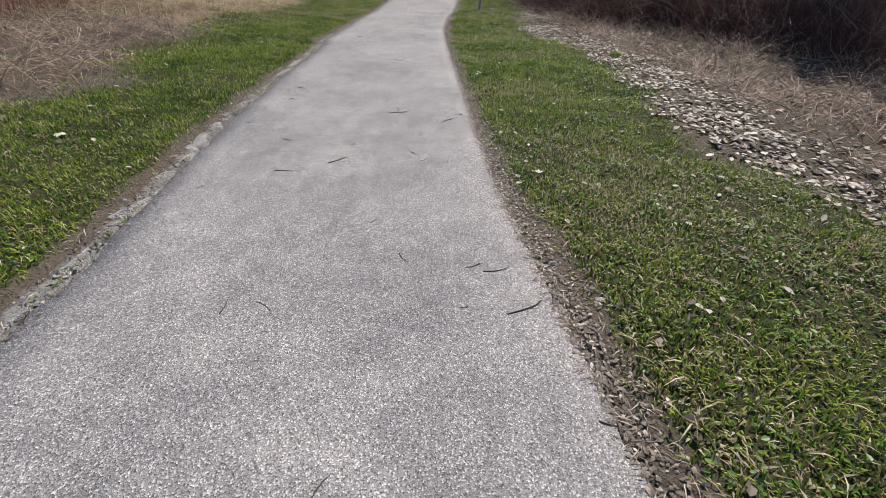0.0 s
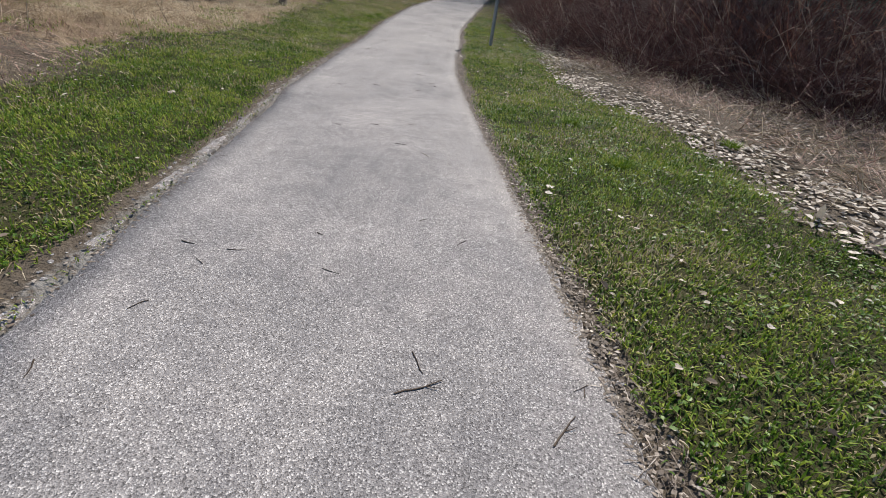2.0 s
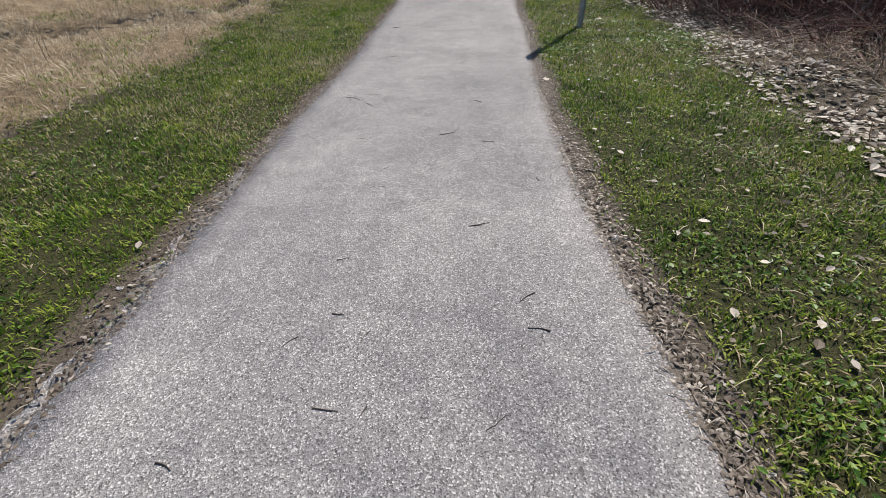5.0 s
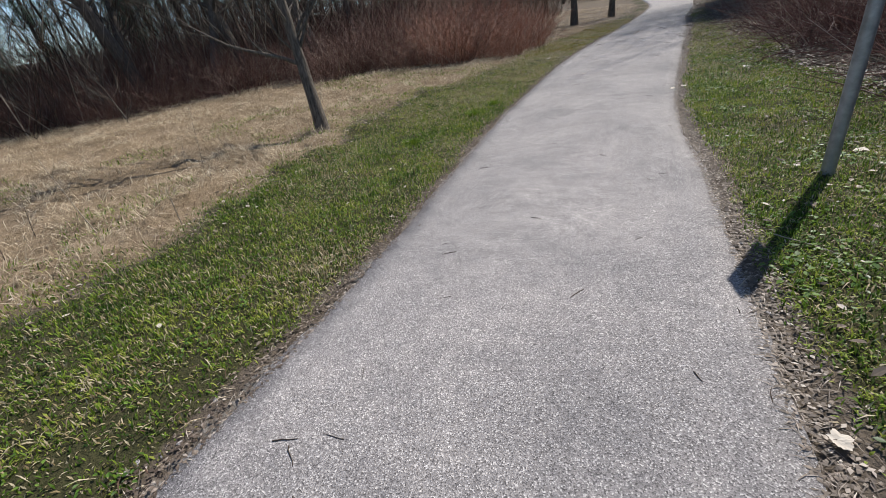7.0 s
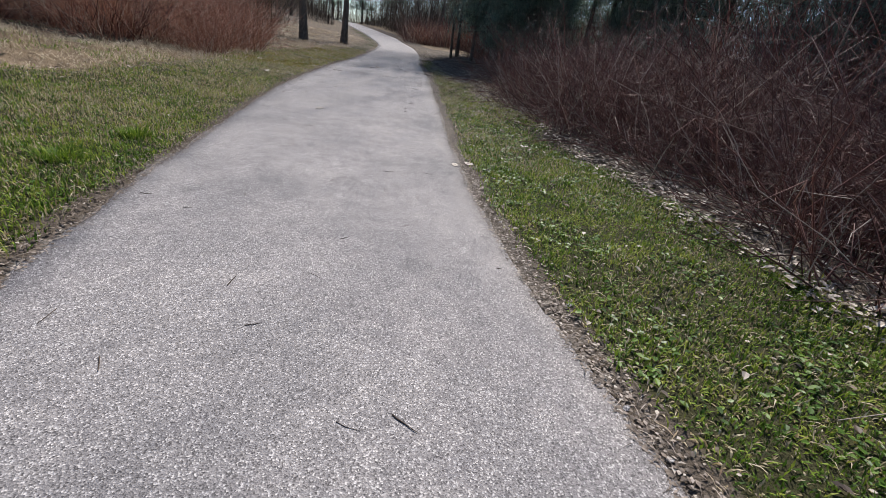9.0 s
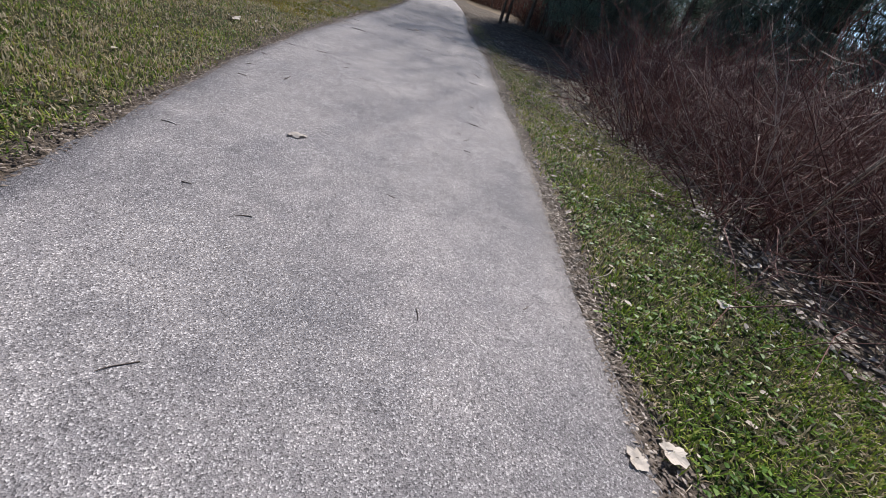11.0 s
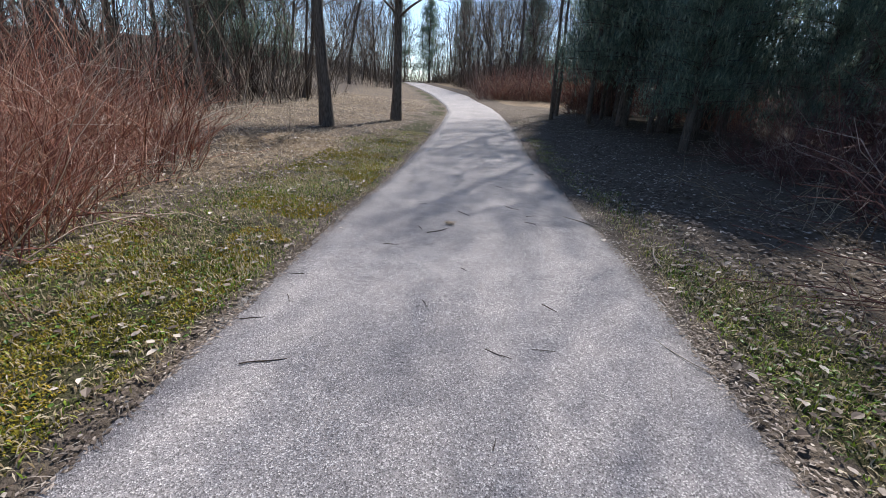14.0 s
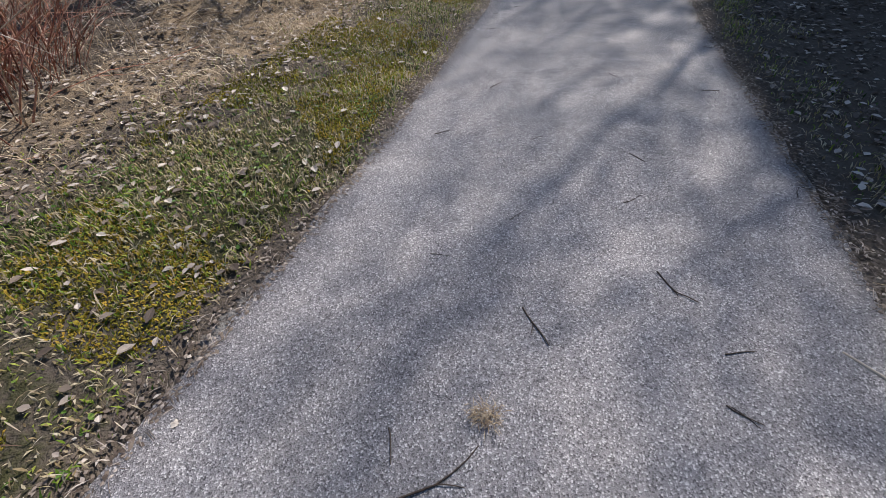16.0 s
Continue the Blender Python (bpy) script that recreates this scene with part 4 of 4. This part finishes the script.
twig(0.10, 2.77, 27, 0.14, 0.0030, False)
twig(0.43, 3.01, 38, 0.17, 0.0040, False)
twig(-0.15, 3.35, 1, 0.09, 0.0030, False)
twig(0.56, 4.32, 30, 0.19, 0.0040, False)
twig(1.69, 1.89, 13, 0.16, 0.0030, False)
twig(1.84, 1.63, 28, 0.21, 0.0040, False)
twig(2.12, 1.09, -23, 0.08, 0.0030, False)
twig(0.54, 4.44, -51, 0.12, 0.0030, False)
twig(1.10, 4.25, 48, 0.17, 0.0040, False)
twig(0.93, 3.31, -50, 0.06, 0.0030, False)
twig(-0.77, 4.96, -22, 0.08, 0.0030, False)
twig(-0.10, 7.57, 36, 0.09, 0.0030, False)
twig(0.19, 6.75, -32, 0.10, 0.0030, True)
twig(-0.08, 6.92, -8, 0.11, 0.0030, False)
twig(-0.51, 10.34, 25, 0.13, 0.0030, False)
twig(1.21, 6.69, -71, 0.31, 0.0040, True)
twig(-0.88, 11.54, 8, 0.14, 0.0030, False)
twig(-1.33, 8.92, 7, 0.07, 0.0030, False)
twig(-2.48, 12.91, 6, 0.11, 0.0030, False)
twig(-1.03, 9.58, -23, 0.06, 0.0030, False)
twig(-1.99, 12.39, 31, 0.11, 0.0030, False)
twig(-1.07, 13.72, 56, 0.12, 0.0030, False)
twig(-0.26, 14.24, 80, 0.50, 0.0040, True)
twig(0.05, 14.49, -44, 0.34, 0.0040, True)
twig(-0.51, 13.24, -60, 0.06, 0.0030, False)
twig(-2.50, 15.96, 31, 0.10, 0.0030, False)
twig(-1.29, 16.37, -35, 0.11, 0.0030, False)
twig(-2.44, 16.03, -54, 0.12, 0.0030, False)
twig(-3.04, 21.36, 4, 0.09, 0.0030, False)
twig(-2.67, 20.78, 19, 0.05, 0.0030, False)
twig(-3.07, 22.54, 14, 0.08, 0.0030, False)
twig(-0.42, 20.84, -133, 0.30, 0.0040, True)
twig(-2.77, 22.77, 80, 0.19, 0.0040, False)
twig(-1.06, 23.01, -30, 0.13, 0.0030, False)
twig(-3.36, 24.39, 112, 0.73, 0.0080, True)
twig(-3.12, 22.87, 42, 0.08, 0.0030, False)
twig(-2.70, 26.25, 22, 0.23, 0.0040, False)
twig(-0.64, 26.53, -76, 0.41, 0.0040, True)
twig(-0.91, 24.91, 2, 0.14, 0.0030, False)
twig(-0.82, 25.53, -78, 0.27, 0.0040, False)
twig(-1.57, 26.40, -34, 0.15, 0.0030, False)
twig(-0.47, 28.72, -47, 0.62, 0.0080, True)
twig(-1.96, 28.24, 39, 0.28, 0.0040, False)
twig(-1.97, 26.88, -50, 0.10, 0.0030, False)
twig(-1.21, 26.91, -48, 0.12, 0.0030, False)
twig(-1.74, 27.40, -56, 0.07, 0.0030, False)
twig(-2.93, 26.61, 12, 0.14, 0.0030, False)
twig(-2.81, 26.86, -49, 0.11, 0.0030, False)
twig(-0.15, 27.84, -106, 0.51, 0.0080, True)
twig(-1.03, 28.86, 17, 0.11, 0.0030, False)
twig(-1.76, 28.81, -69, 0.21, 0.0040, False)
twig(-2.13, 28.29, -55, 0.12, 0.0030, False)
twig(-1.23, 29.11, -72, 0.22, 0.0040, False)
twig(-1.08, 28.61, -41, 0.11, 0.0030, False)
for x, y in zip(*scatter(150, 0, 1, 0.6, 36)):
    w = RNG.uniform(0.03, 0.97)
    twig(float(edge_left(y) * (1 - w) + edge_right(y) * w), float(y), RNG.uniform(0, 360), RNG.uniform(0.03, 0.11) * (1.3 if y > 24 else 1), RNG.uniform(0.0015, 0.003))


def dry_leaf(x, y, size):
    """A crumpled lobed leaf with a short stalk."""
    ob = thing("dry_leaf", "single pale dry lobed leaf lying on the ground", "leaf", group="single dry leaves")
    d, _s2 = outward(np.array(x), np.array(y))
    a = np.linspace(0, 2 * np.pi, 30, endpoint=False)
    out = size * (0.36 + 0.14 * np.abs(np.cos(2.5 * a)) ** 0.7) * RNG.uniform(0.78, 1.12, 30) * (1 + 0.35 * np.cos(a - RNG.uniform(0, 6.28)))
    ring = np.stack([out * np.cos(a), out * np.sin(a)], 1)
    flat = np.concatenate([[[0, 0]], ring * 0.5, ring])
    p, q = RNG.uniform(0, 6.28, 2)
    z = size * (0.10 + 0.10 * np.sin(flat[:, 0] * 5 / size + p) * np.cos(flat[:, 1] * 4 / size + q) + 0.25 * (flat[:, 0] / size * math.cos(p)) ** 2)
    v = np.column_stack([flat, z - z.min() + 0.001])
    k = np.arange(30)
    n1 = (k + 1) % 30
    f = np.concatenate([np.stack([0 * k, 1 + k, 1 + n1], 1), np.stack([1 + k, 31 + k, 31 + n1], 1), np.stack([1 + k, 31 + n1, 1 + n1], 1)])
    part("blade", mesh_of("leaf_blade", v, f, leaf_mat, np.full(len(v), RNG.uniform(0.82, 1))), ob)
    st, sf, sti = tubes(np.array([[[0, 0, size * 0.1], [-size * 0.4, size * 0.05, 0.004], [-size * 0.75, size * 0.15, 0.003]]]), np.full((1, 3), 0.0012), 4, np.array([0.6]))
    part("stalk", mesh_of("leaf_stalk", st, sf, twig_mat, sti, True), ob)
    base = float(path_top(np.array(x), np.array(y))) if d < 0 else float(ground_z(x, y)) + 0.02
    ob.location, ob.rotation_euler = (x, y, base), (0, 0, RNG.uniform(0, 6.28))


for x, y, s in ((1.21, 6.40, 0.09), (1.93, 3.17, 0.08), (-1.76, 2.85, 0.11), (2.73, 2.72, 0.06), (1.19, 6.29, 0.08), (0.98, 6.09, 0.06), (2.15, 5.01, 0.05), (0.97, 7.53, 0.07), (-2.53, 7.33, 0.10), (-0.12, 13.06, 0.10), (0.76, 16.40, 0.14), (0.27, 15.97, 0.07), (0.78, 15.95, 0.08), (-2.41, 21.64, 0.15), (-3.75, 24.13, 0.13), (-0.53, 19.77, 0.14), (-0.68, 19.73, 0.12), (0.38, 20.81, 0.13), (-3.77, 24.17, 0.18), (-4.91, 25.48, 0.18), (-4.31, 25.78, 0.13), (-4.86, 25.42, 0.18), (-4.32, 25.81, 0.14), (-0.47, 28.26, 0.08), (-2.86, 28.20, 0.04), (-4.59, 24.59, 0.14)):
    dry_leaf(x, y, 0.75 * s)

# broken lumps of asphalt along the crumbling edges
lumps = []
for k in range(5):
    bm = bmesh.new()
    bmesh.ops.create_icosphere(bm, subdivisions=1, radius=1.0)
    for vert in bm.verts:
        vert.co *= 1 + 0.35 * noise.noise(vert.co * 1.7 + Vector((k * 9.1, 0, 0)))
        vert.co.z *= 0.28
    me = bpy.data.meshes.new("asphalt_lump")
    bm.to_mesh(me)
    bm.free()
    me.materials.append(asphalt)
    lumps.append(me)
for i in range(260):
    left = i < 190
    y = RNG.uniform(0.3, 12.5) if left else RNG.uniform(0.3, 30)
    d = RNG.uniform(0.0, 0.2) if left else abs(RNG.normal(0, 0.08))
    x = float(edge_left(y) - d) if left else float(edge_right(y) + d)
    ob = part("asphalt_lump", lumps[i % 5], path_ob)
    s = RNG.uniform(0.005, 0.017) if left else RNG.uniform(0.006, 0.022)
    ob.location, ob.rotation_euler, ob.scale = (x, y, float(ground_z(x, y)) + 0.2 * s), (RNG.normal(0, 0.2), RNG.normal(0, 0.2), RNG.uniform(0, 6.28)), (s, s * RNG.uniform(0.6, 1.4), s)

# taller green tussocks standing out of the verges
def tussock(x, y, wide):
    ob = thing("grass_tussock", "taller fresh green grass tussock in the verge", "grass tussock", group="grass tussocks")
    n = 420
    a, r = RNG.uniform(0, 6.28, n), wide * 0.5 * np.sqrt(RNG.random(n))
    v, f, ti = blades(np.stack([np.cos(a) * r, np.sin(a) * r, np.full(n, -0.01)], 1), RNG.uniform(0.05, 0.13, n), RNG.uniform(0.004, 0.008, n), a + RNG.normal(0, 0.6, n), RNG.uniform(0.1, 0.75, n), 0.15, np.clip(RNG.normal(0.48, 0.14, n), 0.1, 0.74))
    tagged(part("blade_mass", mesh_of("tussock", v, f, grass_mat, ti), ob), kind="stuff")
    ob.location = (x, y, float(ground_z(x, y)))


for x, y, wide in ((1.93, 7.17, 0.24), (1.64, 8.48, 0.2), (3.43, 8.33, 0.2), (-3.72, 18.61, 0.3), (-3.61, 19.35, 0.22), (-4.01, 16.93, 0.26)):
    tussock(x, y, wide)

# a ragged strip of old asphalt outside the overgrown crack along one edge, in broken lengths
y0 = 0.0
while y0 < 9.6:
    y1 = y0 + RNG.uniform(0.7, 1.9)
    ky = np.arange(y0, y1, 0.03)
    inner = edge_left(ky) - 0.05 - 0.03 * wobble(ky * 0, ky, 0.12, 61) - 0.02 * wobble(ky * 0, ky, 0.03, 64)
    ends = np.clip(np.minimum(ky - y0, y1 - ky) / 0.08, 0.25, 1)
    broad = (0.125 + 0.06 * wobble(ky * 0, ky, 0.4, 62) + 0.025 * wobble(ky * 0, ky, 0.06, 63)) * np.interp(ky, [0, 5, 9.6], [1.25, 1.0, 0.5]) * ends
    cols = np.stack([inner, inner - 0.006, inner - broad * 0.5, inner - broad + 0.012, inner - broad], 1)
    kk = np.repeat(ky[:, None], 5, 1)
    lift = np.array([-0.05, -0.002, 0.002, -0.006, -0.05]) + 0.006 * wobble(cols, kk, 0.1, 65)
    zz = path_z(kk) + 0.012 + lift - 0.006 * RNG.random()
    q = (np.arange(len(ky) - 1)[:, None] * 5 + np.arange(4)[None]).ravel()
    part("edge_slab", mesh_of("edge_slab", np.stack([cols, kk, zz], -1).reshape(-1, 3), np.stack([q + 1, q, q + 5, q + 6], 1), asphalt, smooth=True), path_ob)
    y0 = y1 + RNG.uniform(0.02, 0.12)
n = 2600
cy = RNG.uniform(0, 10, n)
k_ = RNG.random(n) < np.clip(0.4 + 0.9 * wobble(cy * 0, cy, 0.2, 67), 0, 1)
cy = cy[k_]
n = len(cy)
cx = edge_left(cy) - 0.025 - 0.02 * RNG.normal(0, 1, n)
cover_stuff("crack_grass", "small green grass growing in the asphalt crack", grass_mat, [blades(on_ground(cx, cy), RNG.uniform(0.012, 0.035, n), RNG.uniform(0.004, 0.008, n), RNG.uniform(0, 6.28, n), RNG.uniform(0.2, 0.9, n), 0.1, RNG.uniform(0.2, 0.95, n))])

# a dropped tuft of dry grass on the asphalt
tuft = thing("dry_tuft", "small clump of dry brown grass on the asphalt", "grass clump")
n = 160
v, f, ti = blades(np.stack([RNG.normal(0, 0.022, n), RNG.normal(0, 0.018, n), RNG.uniform(0, 0.012, n)], 1), RNG.uniform(0.02, 0.06, n), RNG.uniform(0.002, 0.004, n), RNG.uniform(0, 6.28, n), RNG.uniform(0.6, 1.0, n), 0.1, RNG.uniform(0.1, 0.7, n))
tagged(part("fibre_mass", mesh_of("tuft", v, f, straw_mat, ti), tuft), kind="stuff")
tuft.location = (-1.87, 28.44, float(path_top(np.array(-1.87), np.array(28.44))))
